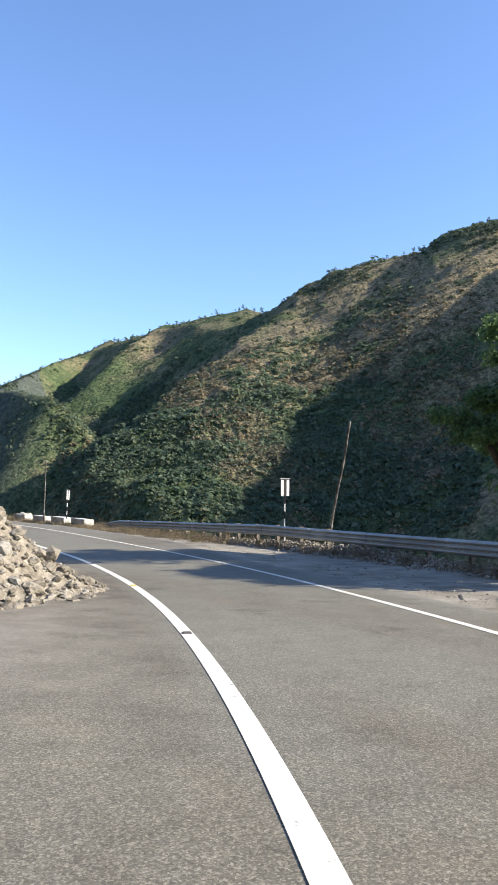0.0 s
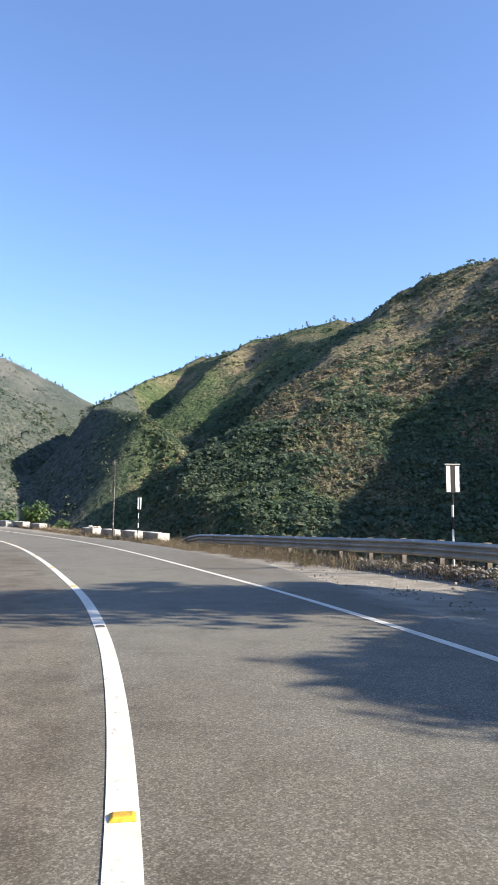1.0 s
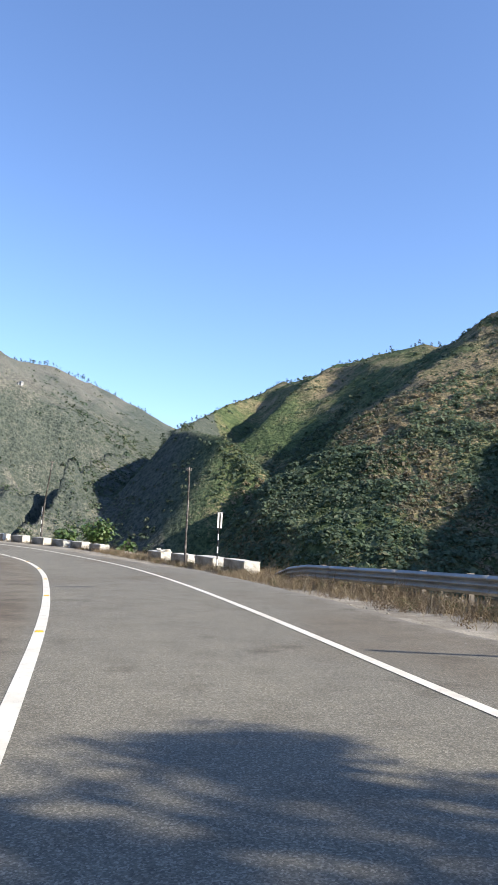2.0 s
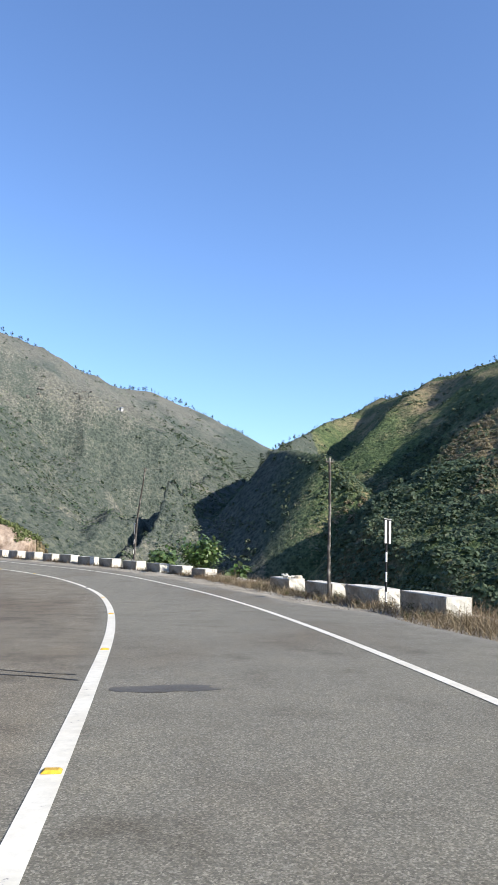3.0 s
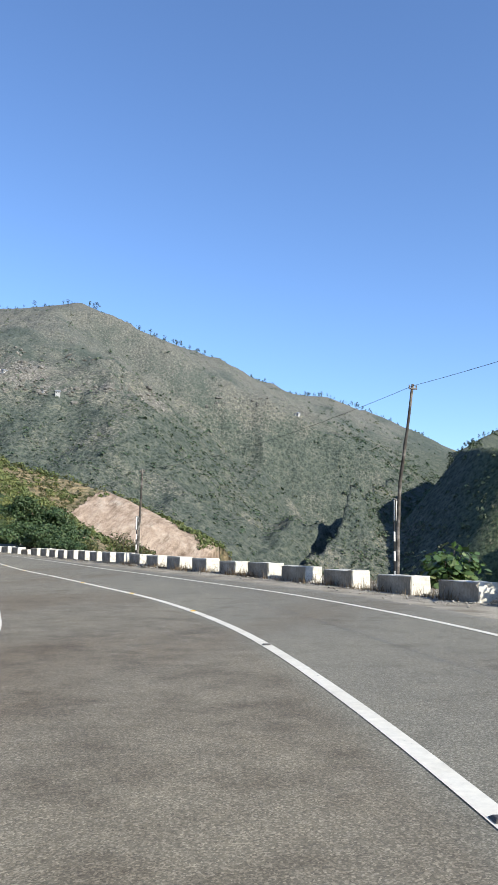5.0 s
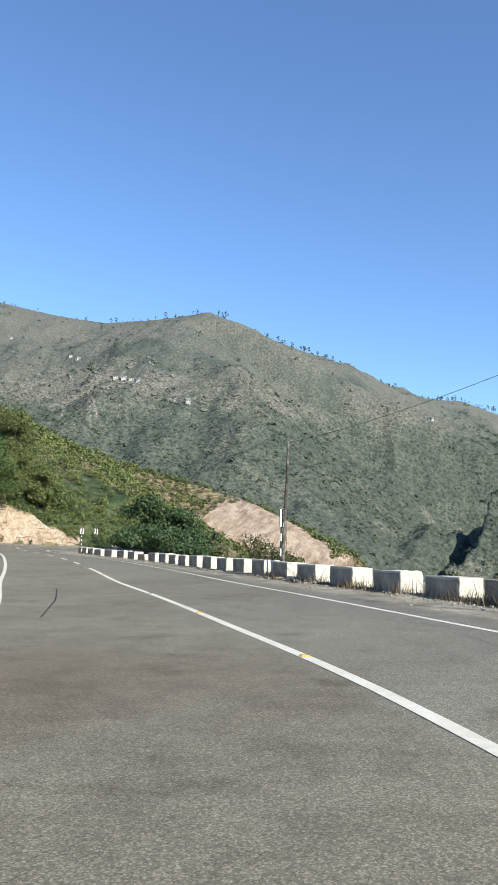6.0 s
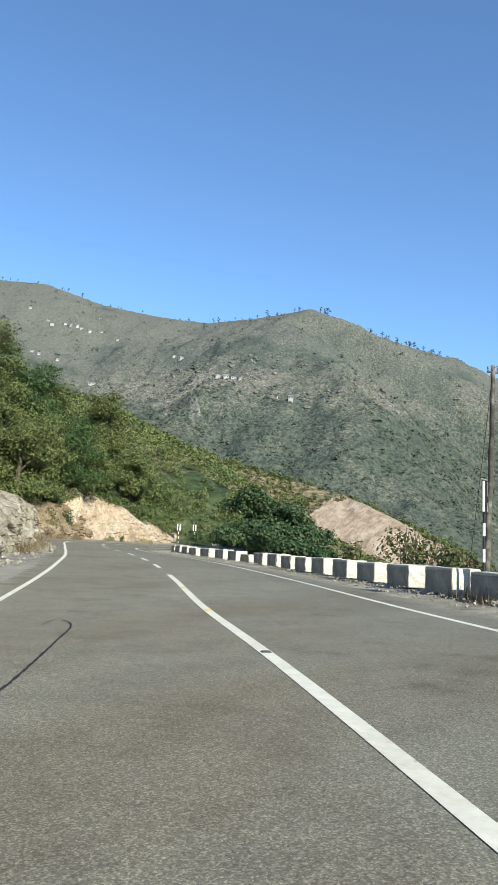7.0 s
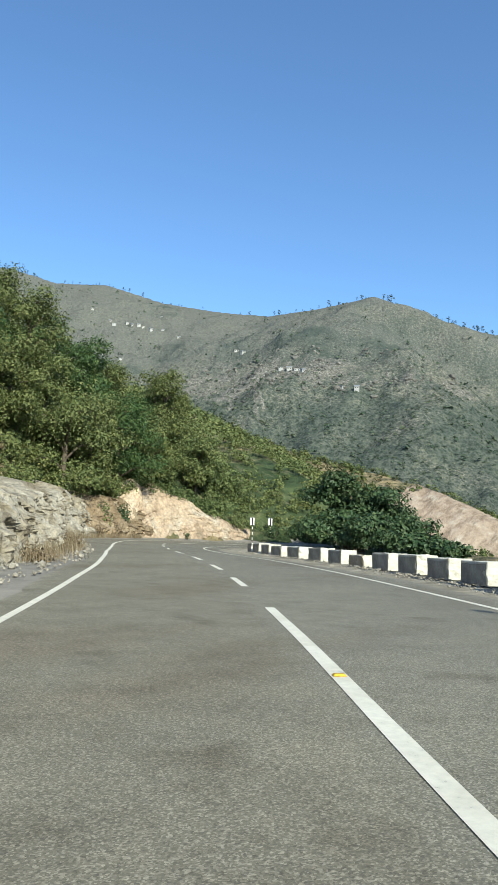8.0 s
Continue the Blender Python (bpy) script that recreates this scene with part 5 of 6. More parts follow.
def leafy_tree(name, x, y, z0, height, spread, per, leaf, seed, material, label, category="tree", low=0.3, limbs=11, lean=(0, 0), squash=0.8, clump=0.42, skirt=0):
    """A tapered trunk, limbs and twigs, and a crown of small leaves round their ends, with gaps."""
    rng = np.random.default_rng(seed)
    thing = empty(name, Matrix.Translation((x, y, z0)))
    tagged(thing, label, category)
    bm = bmesh.new()
    top = np.array([lean[0], lean[1], height * 0.72])
    trunk = catmull([[0, 0, -0.4], list(top * 0.35 + rng.normal(0, 0.12, 3)), list(top * 0.7 + rng.normal(0, 0.15, 3)), list(top)], 5)
    r0 = 0.035 * height
    tube(bm, trunk.tolist(), np.linspace(r0, r0 * 0.35, len(trunk)).tolist(), 9)
    part("trunk", bm, M_BARK, thing, smooth=True)
    ends = [top]
    for k in range(limbs):
        u = low + (1 - low) * (k + 0.5) / limbs
        start = np.array([np.interp(u, np.linspace(0, 1, len(trunk)), trunk[:, i]) for i in range(3)])
        a = k * 2.4 + rng.uniform(-0.5, 0.5)
        reach = spread * (0.65 + 0.5 * rng.random()) * (1.05 - 0.55 * (u - low) / (1 - low))
        end = start + np.array([math.cos(a) * reach, math.sin(a) * reach, height * rng.uniform(0.04, 0.24)])
        mid = (start + end) / 2 + np.array([0, 0, 0.06 * height])
        bm = bmesh.new()
        limb = catmull([start.tolist(), mid.tolist(), end.tolist()], 4)
        tube(bm, limb.tolist(), np.linspace(r0 * 0.4, r0 * 0.08, len(limb)).tolist(), 6)
        part("limb", bm, M_BARK, thing, smooth=True)
        ends += [end, mid * 0.35 + end * 0.65, mid + rng.normal(0, 0.1 * spread, 3)]
    for k in range(skirt):
        a = rng.uniform(0, math.tau)
        ends.append(np.array([math.cos(a) * spread * 0.45, math.sin(a) * spread * 0.45, height * rng.uniform(0.06, 0.3)]))
    ends = np.array(ends)
    V, F = bush_leaves(ends, np.full(len(ends), spread * clump), per, np.full(len(ends), leaf), rng, squash, 8)
    part("crown", mesh_np("crown", V, F, material), material, thing)
    return thing


M_LEAF_BRIGHT = foliage("bright_tree_leaf", [(0.06, 0.115, 0.045), (0.11, 0.185, 0.065), (0.19, 0.265, 0.10)], 0.5, 0.6)
leafy_tree("roadside_tree", 21.2, 16.0, -4.0, 15.6, 4.5, 480, 0.32, 11, M_LEAF_BRIGHT, "tall leafy green tree standing below the guard rail", low=0.40, limbs=15, clump=0.5)
leafy_tree("roadside_tree", 21.3, 9.9, -4.5, 16.6, 3.8, 440, 0.34, 12, M_LEAF_BRIGHT, "tall leafy green tree standing below the guard rail", low=0.42, limbs=14, clump=0.5)
leafy_tree("roadside_tree", 19.0, 20.0, -4.2, 13.2, 2.3, 560, 0.15, 18, M_LEAF_BRIGHT, "leafy green tree reaching over the guard rail", low=0.56, limbs=15, clump=0.4, squash=0.8)
leafy_tree("dark_tree", -48.0, 157.5, -3.2, 10.2, 5.6, 520, 0.34, 13, M_LEAF_DARK, "dense dark green spreading tree behind the parapet", low=0.26, limbs=16, squash=0.7)
leafy_tree("dark_tree", -43.0, 152.0, -3.0, 6.6, 3.6, 330, 0.32, 14, M_LEAF_DARK, "dark green spreading bushy tree behind the parapet", low=0.2, limbs=10)
leafy_tree("dark_tree", -37.5, 141.0, -2.6, 4.9, 2.6, 300, 0.26, 15, M_LEAF_DARK, "low dark green bushy tree behind the parapet", low=0.2, limbs=9)
leafy_tree("dark_tree", -33.5, 135.0, -2.4, 4.3, 2.2, 300, 0.24, 16, M_LEAF_DARK, "low dark green bushy tree behind the parapet", low=0.2, limbs=9)
leafy_tree("dark_tree", -55.5, 166.5, -0.6, 4.6, 3.2, 260, 0.3, 17, M_LEAF_DARK, "dark green bushy tree beyond the bend", low=0.2, limbs=9)


def small_bush(x, y, radius, height, leaves, leaf, seed, material, label, category="bush"):
    rng = np.random.default_rng(seed)
    z = ground_at(x, y)
    thing = empty("bush", Matrix.Translation((x, y, z)))
    tagged(thing, label, category)
    for k in range(5):
        a = rng.uniform(0, math.tau)
        bm = bmesh.new()
        tube(bm, [(0, 0, -0.15), (0.4 * radius * math.cos(a), 0.4 * radius * math.sin(a), height * 0.5), (0.75 * radius * math.cos(a), 0.75 * radius * math.sin(a), height * 0.9)], [0.03, 0.018, 0.006], 5)
        part("stem", bm, M_BARK, thing)
    V, F = bush_leaves(np.array([[0, 0, height * 0.48]]), np.array([radius]), leaves, np.array([leaf]), rng, height / radius / 1.9, 12)
    part("crown", mesh_np("crown", V, F, material), material, thing)
    return thing


M_LEAF_RUSTY = foliage("rusty_green_leaf", [(0.035, 0.055, 0.02), (0.07, 0.085, 0.03), (0.15, 0.12, 0.05)], 0.5, 0.2)
for k, (s, n, r, h) in enumerate(((127.3, 9.4, 1.0, 2.2), (129.6, 9.6, 1.1, 2.5), (125.0, 9.5, 0.8, 1.7), (123.0, 9.4, 0.6, 1.3), (134.6, 9.3, 0.75, 1.9))):
    p = at(s, n)
    small_bush(p[0], p[1], r, h, 420, 0.17, 40 + k, M_LEAF_RUSTY, "small rusty green bush behind the painted parapet")
for k, (s, n, r, h) in enumerate(((146.5, -5.1, 0.9, 0.9), (150.5, -4.9, 1.0, 0.9), (137.0, -5.6, 0.7, 0.8), (154.5, -4.9, 0.9, 1.0), (172.5, -6.2, 0.8, 1.5), (175.0, -6.8, 0.9, 1.8), (177.0, -7.2, 0.7, 1.0))):
    p = at(s, n)
    small_bush(p[0], p[1], r, h, 420, 0.10, 60 + k, M_BROWNWEED, "dry brown weed clump at the foot of the rock bank", "weeds")
for k in range(26):
    q = random.Random(500 + k)
    p = at(131 + 1.42 * k + q.uniform(-0.5, 0.5), -8.7 - q.uniform(0, 2.4))
    small_bush(p[0], p[1], q.uniform(0.7, 1.25), q.uniform(0.9, 1.6), 330, 0.13, 120 + k, (M_DRYGRASS, M_BROWNWEED, M_DRYGRASS, M_SCRUB)[k % 4], "dry tufted bush on the steep bank above the rock")
small_bush(*at(181.6, -6.3)[:2], 0.45, 1.2, 160, 0.12, 70, M_LEAF_DARK, "small dark shrub at the foot of the earth cut")


def blades(name, roots, height, width, rng, material, label, lean=0.35):
    """Thin grass and weed blades: a narrow bent triangle pair each."""
    k = len(roots)
    a = rng.uniform(0, math.tau, k)
    side = np.stack([np.cos(a), np.sin(a), np.zeros(k)], -1)
    b = rng.uniform(0, math.tau, k)
    l = rng.uniform(0, lean, k)
    up = np.stack([np.cos(b) * l, np.sin(b) * l, np.ones(k)], -1)
    h, w = height[:, None], width[:, None]
    mid = roots + up * h * 0.55
    tip = roots + up * h + np.stack([np.cos(b), np.sin(b), np.zeros(k)], -1) * h * 0.25 * l[:, None]
    V = np.stack([roots - side * w, roots + side * w, mid + side * w * 0.7, mid - side * w * 0.7, tip], 1).reshape(-1, 3)
    o = np.arange(k) * 5
    F = [(i, i + 1, i + 2, i + 3) for i in o] + [(i + 3, i + 2, i + 4) for i in o]
    return stuff(name, V, F, material, label, "grass")


rng = np.random.default_rng(77)


def weed_places(s0, s1, count, nf, spread, clumps):
    cs = rng.uniform(s0, s1, clumps)
    s = cs[rng.integers(0, clumps, count)] + rng.normal(0, 0.3, count)
    n = nf(s) + rng.normal(0, spread, count)
    return s, n


s, n = weed_places(20, 63, 9000, lambda q: rail_n(q) - 0.45, 0.38, 120)
blades("rail_weeds", at(s, n, verge_height(s, n) - 0.05), rng.gamma(4, 0.055, len(s)) + 0.04, rng.uniform(0.003, 0.010, len(s)), rng, M_BROWNWEED, "dry brown grass under the guard rail", 1.1)
s, n = weed_places(43, 65, 6500, lambda q: np.maximum(rail_n(np.minimum(q, 61)) - 0.95, 7.1), 0.55, 110)
blades("rail_end_weeds", at(s, n, verge_height(s, n) - 0.05), rng.gamma(4, 0.055, len(s)) + 0.04, rng.uniform(0.003, 0.011, len(s)), rng, M_DRYGRASS, "withered straw-coloured weeds round the end of the rail", 1.1)
bn = np.vectorize(block_n)
s, n = weed_places(63, 86, 6500, lambda q: bn(q) - 0.25, 0.32, 70)
blades("block_weeds", at(s, n, verge_height(s, n) - 0.06), rng.gamma(3, 0.06, len(s)) + 0.04, rng.uniform(0.004, 0.014, len(s)), rng, M_DRYGRASS, "dry weeds round the old parapet blocks", 1.2)
s, n = weed_places(80, 87, 1300, lambda q: bn(q) + 0.2, 0.5, 22)
blades("gap_weeds", at(s, n, verge_height(s, n) - 0.06), rng.gamma(3, 0.075, len(s)) + 0.05, rng.uniform(0.004, 0.014, len(s)), rng, M_BROWNWEED, "brown weeds in the gap between the parapet blocks", 1.1)
s, n = weed_places(86, 118, 3600, lambda q: bn(q) - 0.12, 0.14, 70)
blades("parapet_weeds", at(s, n, verge_height(s, n) - 0.05), rng.gamma(3, 0.06, len(s)) + 0.04, rng.uniform(0.004, 0.012, len(s)), rng, M_BROWNWEED, "sparse brown weeds at the foot of the parapet", 0.6)
s, n = weed_places(20, 160, 16000, lambda q: np.interp(q, [20, 62, 66, 100, 120, 160], [10.9, 10.2, 10.2, 9.3, 8.2, 8.6]), 0.7, 260)
blades("bank_weeds", at(s, n, verge_height(s, np.minimum(n, 9.5)) - 0.25), rng.gamma(4, 0.07, len(s)) + 0.06, rng.uniform(0.004, 0.011, len(s)), rng, M_BROWNWEED, "dry grass and weeds along the top of the bank", 1.0)
s, n = weed_places(136, 178, 4200, lambda q: bank_foot(q) - 0.05, 0.4, 60)
blades("bank_foot_weeds", at(s, n, 0.0), rng.gamma(4, 0.08, len(s)) + 0.08, rng.uniform(0.004, 0.012, len(s)), rng, M_DRYGRASS, "brown dry weeds at the foot of the bank", 0.6)


# small withered bushes among the grass of the verge
k = 230
s = rng.uniform(22, 92, k)
n = np.interp(s, [20, 45, 60, 63, 66, 80, 92], [9.5, 9.2, 8.5, 8.2, 8.1, 8.1, 8.5]) + rng.normal(0, 0.35, k)
c = at(s, n, verge_height(s, n))
rad = rng.gamma(4, 0.055, k) + 0.08
c[:, 2] += rad * 0.35
more = rng.uniform(44, 66, 240)
side = np.maximum(9.1 - rng.gamma(1.6, 0.55, 240), 7.3)
c = np.vstack([c, at(more, side, verge_height(more, side) + 0.05)])
rad = np.concatenate([rad, rng.gamma(4, 0.052, 240) + 0.07])
k = len(rad)
V, F = bush_leaves(c, rad, 110, np.full(k, 0.045), rng, 0.9, 9, 0.35)
stuff("withered_bushes", V, F, M_BROWNWEED, "small withered brown bushes along the verge", "weeds")
V, F = bush_leaves(c[::5] + [0.1, 0.2, 0], rad[::5] * 0.9, 110, np.full(len(c[::5]), 0.06), rng, 0.9, 9, 0.4)
stuff("green_weeds", V, F, M_LEAF_RUSTY, "small dull green weeds along the verge", "weeds")


# ---- scrub on the near hill, in three depths
def scrub_on(name, xs, ys, rad, per, leaf, seed, material, label, subs=8, sink=0.25, squash=0.9):
    r = np.random.default_rng(seed)
    z = terrain(xs, ys)
    c = np.stack([xs, ys, z + rad * (0.55 - sink)], -1)
    V, F = bush_leaves(c, rad, per, leaf, r, squash, subs)
    return stuff(name, V, F, material, label, "scrub")


rng = np.random.default_rng(101)
count = 560
s = np.where(rng.random(count) < 0.35, rng.uniform(112, 188, count), rng.uniform(162, 188, count))
n = -rng.uniform(8.6, 36, count)
cutn = np.interp(s, CUT_S, CUT_H)
n = np.minimum(n, -8.4 - cutn * 0.46)
p = at(s, n)
keep = ~((s > 136) & (s < 163) & (n > -16.5)) | (rng.random(count) < 0.16)
rad = (0.7 + rng.gamma(2.2, 0.5, count)) * np.where(n < -13, 1.25, 0.8)
xs, ys, rad = p[keep, 0], p[keep, 1], np.minimum(rad[keep], 3.4)
half = len(xs) // 2
scrub_on("bank_scrub", xs[:half], ys[:half], rad[:half], 270, 0.15 + 0.06 * rad[:half], 1, M_SCRUB, "dense green scrub over the near hillside")
scrub_on("bank_scrub", xs[half:], ys[half:], rad[half:], 270, 0.15 + 0.06 * rad[half:], 2, M_SCRUB, "dense green scrub over the near hillside")
k = 1300
s = np.where(rng.random(k) < 0.75, rng.uniform(165, 206, k), rng.uniform(112, 206, k))
n = np.minimum(-8.3 - rng.gamma(1.6, 4.5, k), -8.2 - np.interp(s, CUT_S, CUT_H) * 0.46)
p = at(s, n)
small = 0.35 + rng.gamma(2.0, 0.16, k)
scrub_on("bank_undergrowth", p[:, 0], p[:, 1], small, 42, 0.14 + 0.12 * small, 9, M_SCRUB, "low green undergrowth and grass tufts on the near hillside", 6)
a = np.radians(rng.uniform(10, 62, 5200))
d = np.sqrt(rng.uniform(75 ** 2, 345 ** 2, 5200))
xs, ys = -19 - d * np.sin(a), 96 + d * np.cos(a)
ss, nn = road_coords(xs, ys)
open_patch = (fbm(xs / 38, ys / 38, 3, 15) > 0.56) & (ys > 225) & (xs > -185)
keep = ~((np.abs(nn) < 13) & (ss < S_MAX + 8)) & (terrain(xs, ys) > -30) & (~open_patch | (rng.random(5200) < 0.12)) & (np.hypot((xs + 108) / 46, (ys - 362) / 40) > 0.62)
keep &= ~((nn > 0) & (ss < S_MAX))
xs, ys, d = xs[keep], ys[keep], d[keep]
rad = rng.uniform(1.0, 2.9, len(xs))
rad = np.where((xs > -80) & (ys < 205), rad * 0.72, rad)
near = d < 160
scrub_on("hill_scrub", xs[near], ys[near], rad[near], 125, 0.16 + 0.11 * rad[near], 3, M_SCRUB, "green bushes over the near hill")
scrub_on("hill_scrub", xs[~near], ys[~near], rad[~near] * 1.1, 28, np.full((~near).sum(), 1.1), 4, M_SCRUB, "green bushes over the far side of the near hill")

M_LEAF_OLIVE = foliage("olive_leaf", [(0.07, 0.092, 0.03), (0.13, 0.155, 0.052), (0.19, 0.205, 0.078)], 0.55, 0.3)
# brownish bushes on the spur over the slide
k = 420
x = -150 + rng.normal(0, 26, k)
y = 362 + rng.normal(0, 20, k)
keep = ~((x > -132) & (y < 384) & (terrain(x, y) < 24)) & (terrain(x, y) > 8)
x, y = x[keep], y[keep]
r1 = rng.uniform(0.7, 1.9, len(x))
scrub_on("spur_scrub", x, y, r1, 34, 0.25 + 0.25 * r1, 12, M_LEAF_RUSTY, "rusty brown-green bushes on the spur above the slide", 6)

# taller trees on the steep bank above the rock face
spots = []
r = random.Random(303)
spots += [(172.6, -9.8), (175.2, -10.0), (178.2, -10.8), (181.2, -11.6), (184.4, -11.8), (164, -13.5), (167, -15.5), (169.5, -13), (171, -17)]
while len(spots) < 42:
    s1, n1 = r.uniform(143, 186), -r.uniform(12.0, 30.0)
    if n1 > -34 + 1.1 * max(0, s1 - 172) and (s1 > 160 or n1 < -23) and all(math.hypot(s1 - a, (n1 - b)) > 3.1 for a, b in spots):
        spots.append((s1, n1))
for k, (s1, n1) in enumerate(spots):
    p = at(s1, n1)
    tall = float(np.interp(s1, [143, 165, 175, 182, 190, 196], [5.8, 8.1, 9.0, 8.0, 5.8, 4.4])) * r.uniform(0.72, 1.16)
    leafy_tree("bank_tree", float(p[0]), float(p[1]), ground_at(p[0], p[1]), tall, tall * r.uniform(0.36, 0.48), 270, 0.25, 200 + k, (M_SCRUB, M_LEAF_OLIVE, M_LEAF_TREE, M_LEAF_OLIVE)[k % 4],
               "bushy green tree on the steep bank above the rock face", low=0.06, limbs=9, clump=0.52, squash=0.95, skirt=7)
for k, (s1, n1, r1, h1, mat) in enumerate(((176.6, -7.7, 1.0, 3.9, M_LEAF_DARK), (174.6, -7.9, 1.1, 3.8, M_SCRUB), (171.6, -7.4, 0.9, 3.6, M_BROWNWEED), (178.6, -9.6, 1.3, 2.0, M_SCRUB), (186.5, -8.4, 1.2, 2.2, M_SCRUB),
                                         (189.0, -8.0, 1.3, 2.4, M_LEAF_DARK), (191.5, -8.4, 1.4, 2.2, M_SCRUB), (194.5, -8.0, 1.3, 2.0, M_LEAF_DARK), (197.5, -8.3, 1.5, 2.3, M_SCRUB), (201, -8.0, 1.4, 2.1, M_LEAF_DARK))):
    p = at(s1, n1)
    small_bush(p[0], p[1], r1, h1, 420, 0.2, 90 + k, mat, "bush hanging over the cut bank beside the road")
s = rng.uniform(120, 176, 9000)
n = -8.2 - rng.uniform(0, 8.0, 9000)
p = at(s, n)
p[:, 2] = terrain(p[:, 0], p[:, 1]) - 0.06
blades("bank_dry_grass", p, rng.gamma(5, 0.09, len(s)) + 0.1, rng.uniform(0.008, 0.022, len(s)), rng, M_DRYGRASS, "dry straw-coloured grass on the steep bank above the rock", 0.6)

def far_bushes(name, xs, ys, rad, seed, material, label, per=12):
    """Bushes and small trees of a far slope: sprays of foliage on a dome each, joined."""
    r = np.random.default_rng(seed)
    k = len(xs)
    d = r.normal(size=(k, per, 3))
    d[:, :, 2] = np.abs(d[:, :, 2]) * 0.9 - 0.1
    d /= np.linalg.norm(d, axis=2)[:, :, None]
    foot = np.stack([xs, ys, terrain(xs, ys) + 0.1 * rad], -1)
    shape = rad[:, None] * r.uniform(0.75, 1.25, (k, 3))
    pos = foot[:, None] + d * shape[:, None] * r.uniform(0.45, 1.0, (k, per, 1))
    nrm = d + [0, 0, 0.5] + r.normal(0, 0.22, d.shape)
    V, F = leaf_quads(pos.reshape(-1, 3), nrm.reshape(-1, 3), (rad[:, None] * r.uniform(0.6, 1.05, (k, per))).ravel(), r, 0.75)
    return stuff(name, V, F, material, label, "scrub")


def skyline_trees(name, crest, count, seed, tall, label):
    """Pines along a crest, seen against the sky: a trunk and tiers of ragged foliage each, joined."""
    r = np.random.default_rng(seed)
    pts = np.array(crest, float)
    seg = np.hypot(*np.diff(pts[:, :2], axis=0).T)
    u = np.sort(r.uniform(0, seg.sum(), count))
    x = np.interp(u, np.concatenate([[0], np.cumsum(seg)]), pts[:, 0]) + r.normal(0, 6, count)
    y = np.interp(u, np.concatenate([[0], np.cumsum(seg)]), pts[:, 1]) + r.normal(0, 6, count)
    z = terrain(x, y)
    h = tall * r.gamma(6, 1 / 6, count)
    VV, FF, off = [], [], 0
    for i in range(count):
        k = 3
        ang = np.arange(k) / k * math.tau
        ring = np.stack([np.cos(ang), np.sin(ang), np.zeros(k)], -1) * 0.03 * h[i]
        V = np.vstack([ring + [x[i], y[i], z[i] - 1], ring * 0.4 + [x[i], y[i], z[i] + h[i]]])
        VV.append(V)
        FF += [(off + j, off + (j + 1) % k, off + k + (j + 1) % k, off + k + j) for j in range(k)]
        off += 2 * k
    levels = 4
    c = np.repeat(np.stack([x, y, z], -1), levels, 0)
    hh = np.repeat(h, levels)
    lv = np.tile(np.linspace(0.42, 0.97, levels), count)
    c[:, 2] += hh * lv
    c[:, :2] += r.normal(0, 0.06, (len(c), 2)) * hh[:, None]
    V, F = bush_leaves(c, hh * (0.40 - 0.2 * (lv - 0.4)), 11, hh * 0.20, r, 0.55, 4)
    FF += (F + off).tolist()
    VV.append(V)
    return stuff(name, np.vstack(VV), FF, M_PINE, label, "trees")


# ---- scrub on the valley's far slopes
rng = np.random.default_rng(202)
a = np.radians(np.concatenate([rng.uniform(-46, 4, 16000), rng.uniform(-42, -8, 16000)]))
d = np.concatenate([np.exp(rng.uniform(math.log(380), math.log(1450), 16000)), rng.uniform(430, 800, 16000)])
xs, ys = -d * np.sin(a), d * np.cos(a)
dense = fbm(xs / 60, ys / 60, 3, 71)
z = terrain(xs, ys)
keep = (z > -45) & (rng.random(len(xs)) < np.clip((dense - 0.30) * 3.0 - 0.5 * np.clip((z - 90) / 80, 0, 1), 0.12, 1))
xs, ys, d = xs[keep], ys[keep], d[keep]
rad = (0.8 + rng.gamma(2.2, 0.42, len(xs))) * (0.7 + d / 1700)
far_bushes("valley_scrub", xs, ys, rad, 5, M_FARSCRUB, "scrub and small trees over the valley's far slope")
# nearer at hand, thick round bushes low on the slope, dry and tan ones along its shoulder
a = np.radians(rng.uniform(-40, -9, 15000))
d = rng.uniform(350, 640, 15000)
xs, ys = -d * np.sin(a), d * np.cos(a)
z = terrain(xs, ys)
parched = fbm(xs / 45, ys / 45, 3, 77) + 0.0016 * (z - 40) + 0.0010 * (xs - 210)
keep = (z > -45) & (rng.random(len(xs)) < np.interp(z, [-40, 60, 130, 200], [1, 0.9, 0.55, 0.4]))
xs, ys, parched = xs[keep], ys[keep], parched[keep]
rad = 0.9 + rng.gamma(2.4, 0.42, len(xs))
withered = parched > 0.57
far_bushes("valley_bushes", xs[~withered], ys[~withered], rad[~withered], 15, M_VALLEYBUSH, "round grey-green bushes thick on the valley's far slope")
far_bushes("valley_dry_bushes", xs[withered], ys[withered], rad[withered] * 0.85, 16, M_DRYBUSH, "withered tan bushes along the shoulder of the far slope")
a = np.radians(rng.uniform(-4, 62, 36000))
d = np.exp(rng.uniform(math.log(420), math.log(1500), 36000))
xs, ys = -19 - d * np.sin(a), 80 + d * np.cos(a)
dense = fbm(xs / 120, ys / 120, 3, 73)
z = terrain(xs, ys)
keep = (z > -20) & (rng.random(len(xs)) < np.clip((dense - 0.20) * 2.2, 0.2, 1) * np.interp(z, [40, 150, 190, 320], [1, 0.85, 0.3, 0.16]))
xs, ys, d = xs[keep], ys[keep], d[keep]
rad = (0.8 + rng.gamma(2.0, 0.4, len(xs))) * (0.6 + d / 1700)
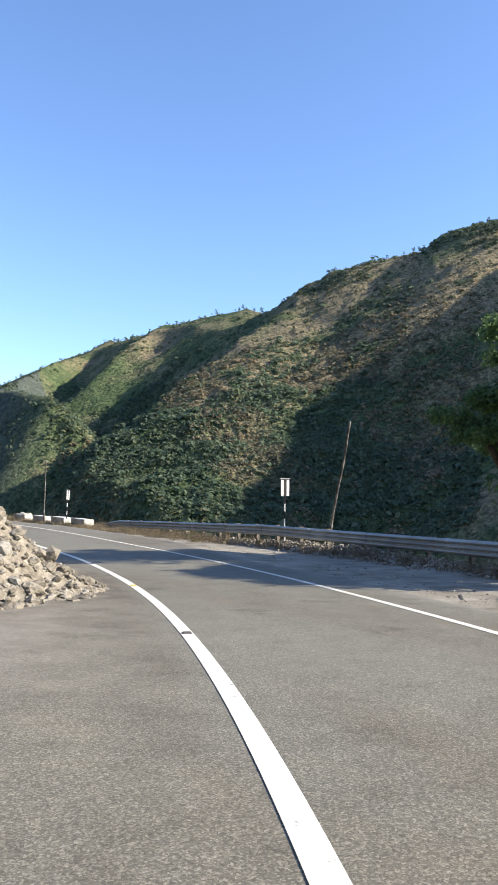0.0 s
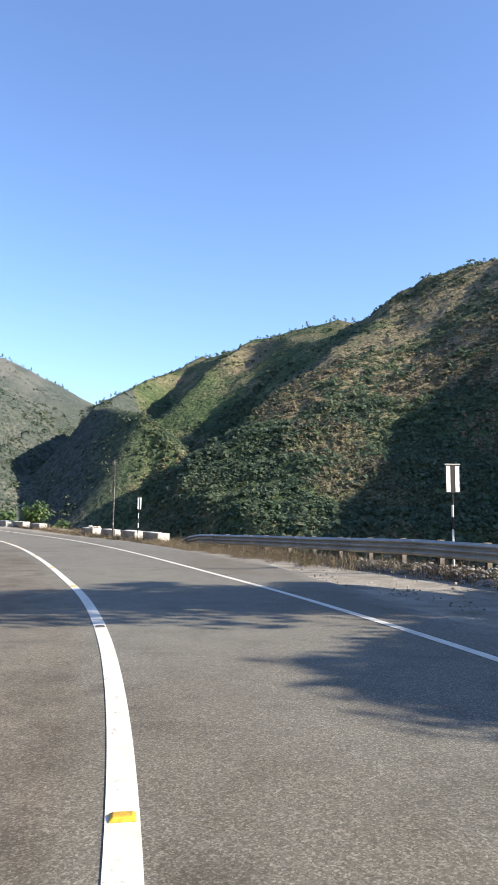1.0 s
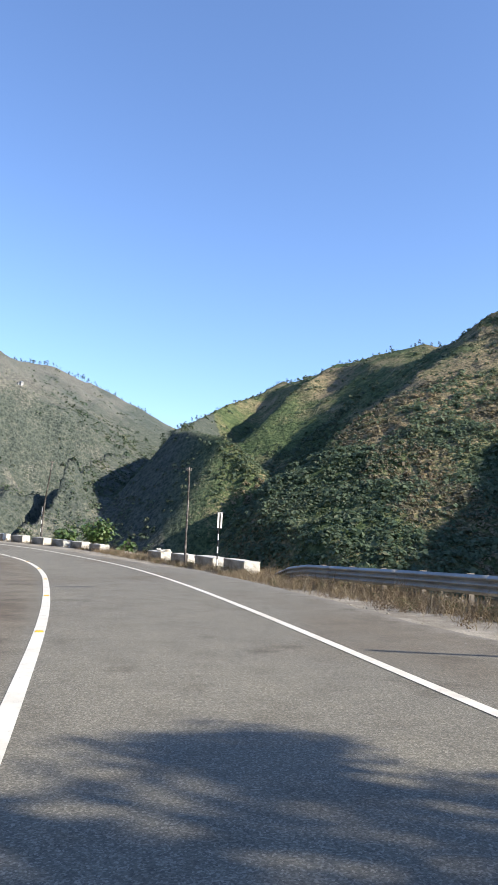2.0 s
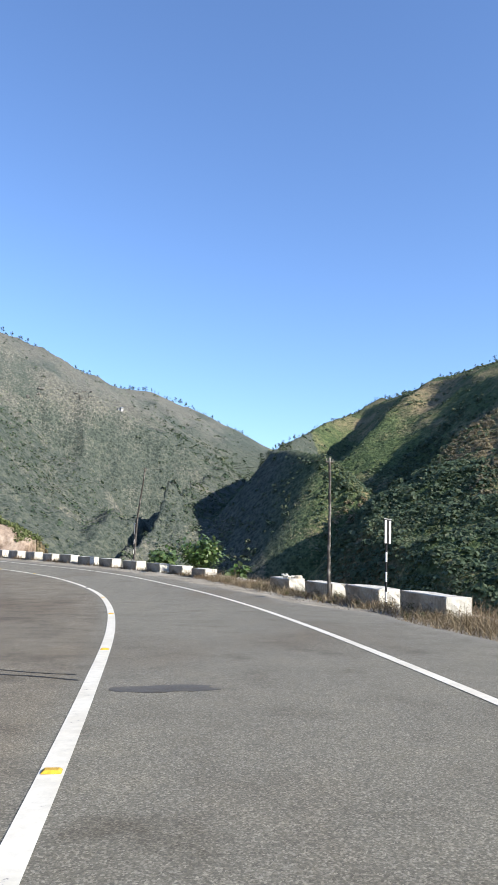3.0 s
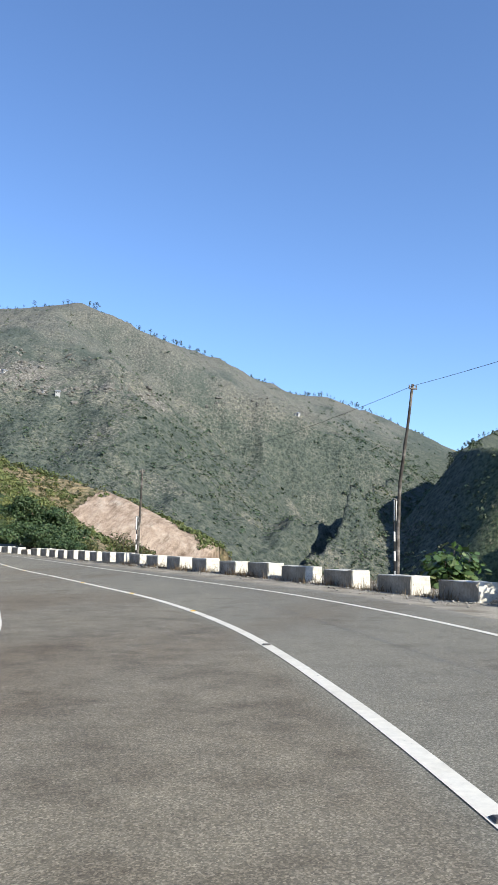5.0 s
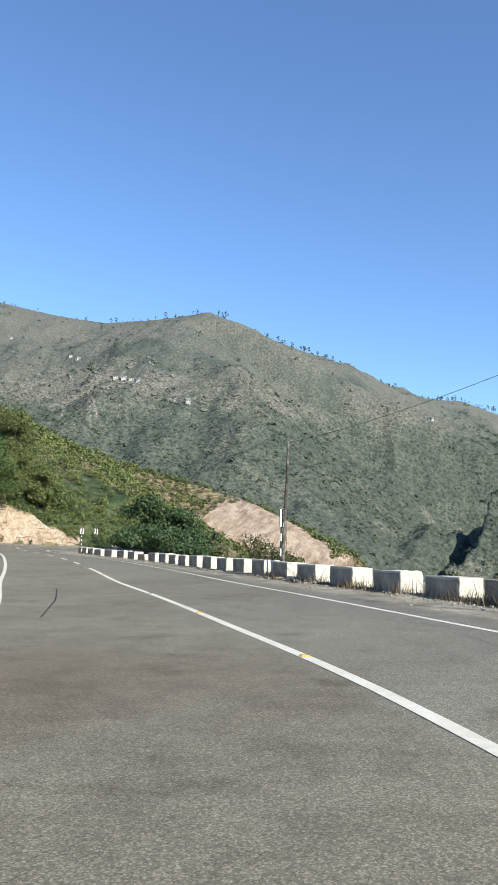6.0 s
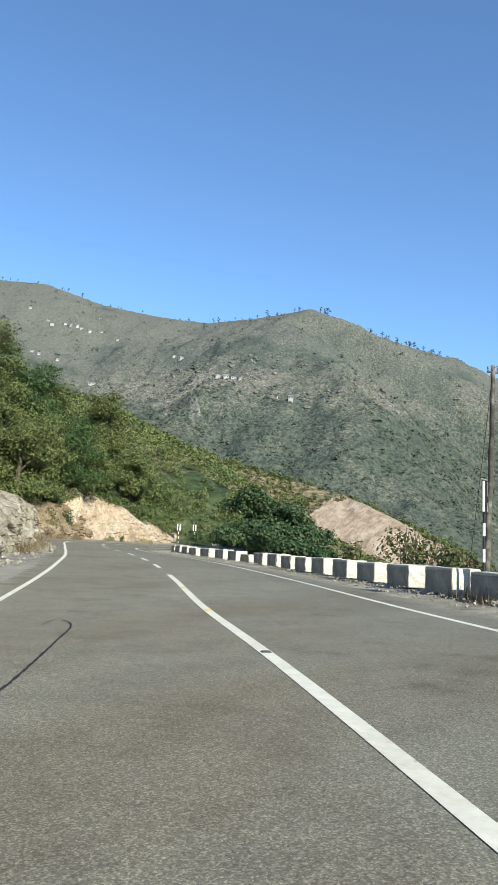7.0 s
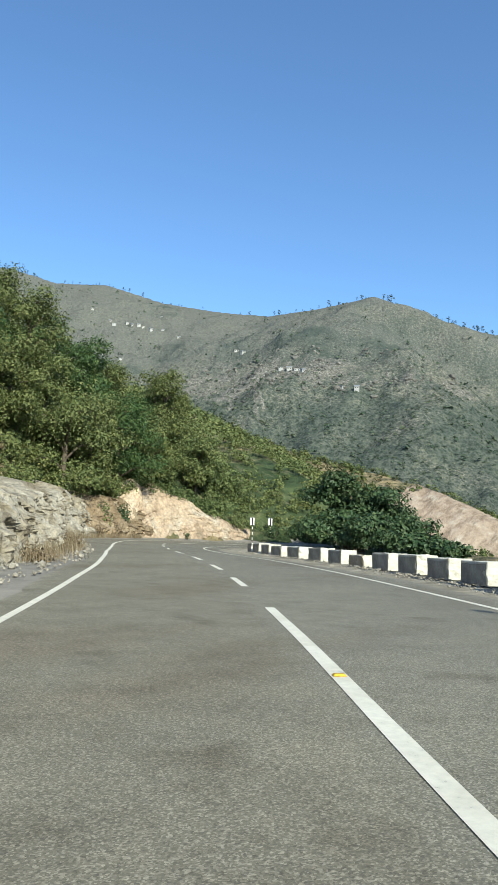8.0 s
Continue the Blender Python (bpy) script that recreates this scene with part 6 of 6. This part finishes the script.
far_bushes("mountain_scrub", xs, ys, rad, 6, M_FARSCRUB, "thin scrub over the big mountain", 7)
skyline_trees("crest_trees", CREST_NEAR, 90, 31, 4.2, "dark trees along the valley's far crest")
skyline_trees("crest_trees", CREST_BACK, 40, 32, 3.4, "dark trees along the crest of the far hill")
skyline_trees("crest_trees", CREST_BACK_LOW, 60, 35, 3.8, "dark trees along the falling crest of the far hill")
skyline_trees("crest_pines", CREST_MOUNTAIN[9:], 190, 33, 6.0, "dark pines along the crest of the big mountain")
skyline_trees("crest_pines", CREST_MOUNTAIN[:10], 80, 34, 4.5, "scattered pines along the crest of the big mountain")

# ---- houses of the villages on the big mountain


def hill_house(x, y, wide, deep, tall, turn, tin):
    z = ground_at(x, y) - 0.6
    thing = empty("hill_house", Matrix.Translation((x, y, z)) @ pose(0, 0, 0, 0, 0, turn))
    tagged(thing, "small white house with a grey roof on the mountainside" if not tin else "small white house with a tin roof on the mountainside", "house", "houses on the mountain")
    bm = bmesh.new()
    box(bm, wide, deep, tall + 3, pose(0, 0, tall / 2 - 1.5))
    part("wall", bm, M_HOUSE, thing)
    bm = bmesh.new()
    w, d2 = wide / 2 + 0.4, deep / 2 + 0.5
    pitch = 1.2 if tin else 0.4
    vs = [bm.verts.new(c) for c in ((-w, -d2, tall), (w, -d2, tall), (w, d2, tall), (-w, d2, tall), (-w, 0, tall + pitch), (w, 0, tall + pitch))]
    for f in ((0, 1, 5, 4), (2, 3, 4, 5), (0, 4, 3), (1, 2, 5), (3, 2, 1, 0)):
        bm.faces.new([vs[i] for i in f])
    part("roof", bm, M_TIN, thing)
    for k in range(max(2, int(wide / 4))):
        bm = bmesh.new()
        box(bm, 0.85, 0.1, 0.8, pose(-wide / 2 + (k + 0.5) * wide / max(2, int(wide / 4)), -deep / 2 - 0.06, tall * 0.48))
        part("window", bm, M_GLASSDARK, thing)


# two villages high on the mountain, one on the cliff's edge, and single farms
HOUSES = [(-769, 861, 8), (-757, 857, 11), (-722, 870, 9), (-716, 872, 8), (-702, 873, 9), (-710, 908, 8), (-744, 943, 8), (-703, 770, 9), (-689, 767, 8), (-659, 769, 8), (-572, 736, 15), (-807, 862, 9), (-664, 888, 8),
          (-513, 810, 10), (-498, 803, 10), (-403, 732, 9), (-393, 731, 10), (-376, 716, 10), (-356, 694, 8), (-309, 681, 8), (-294, 678, 8), (-122, 1003, 8), (-119, 1002, 7), (-741, 866, 8), (-733, 868, 7)]
for k, (x, y, wide) in enumerate(HOUSES):
    hill_house(x, y, wide * 0.52, 3.6, 1.9 + 0.3 * (k % 3), 20 + 13 * (k % 5), k % 2 == 0)
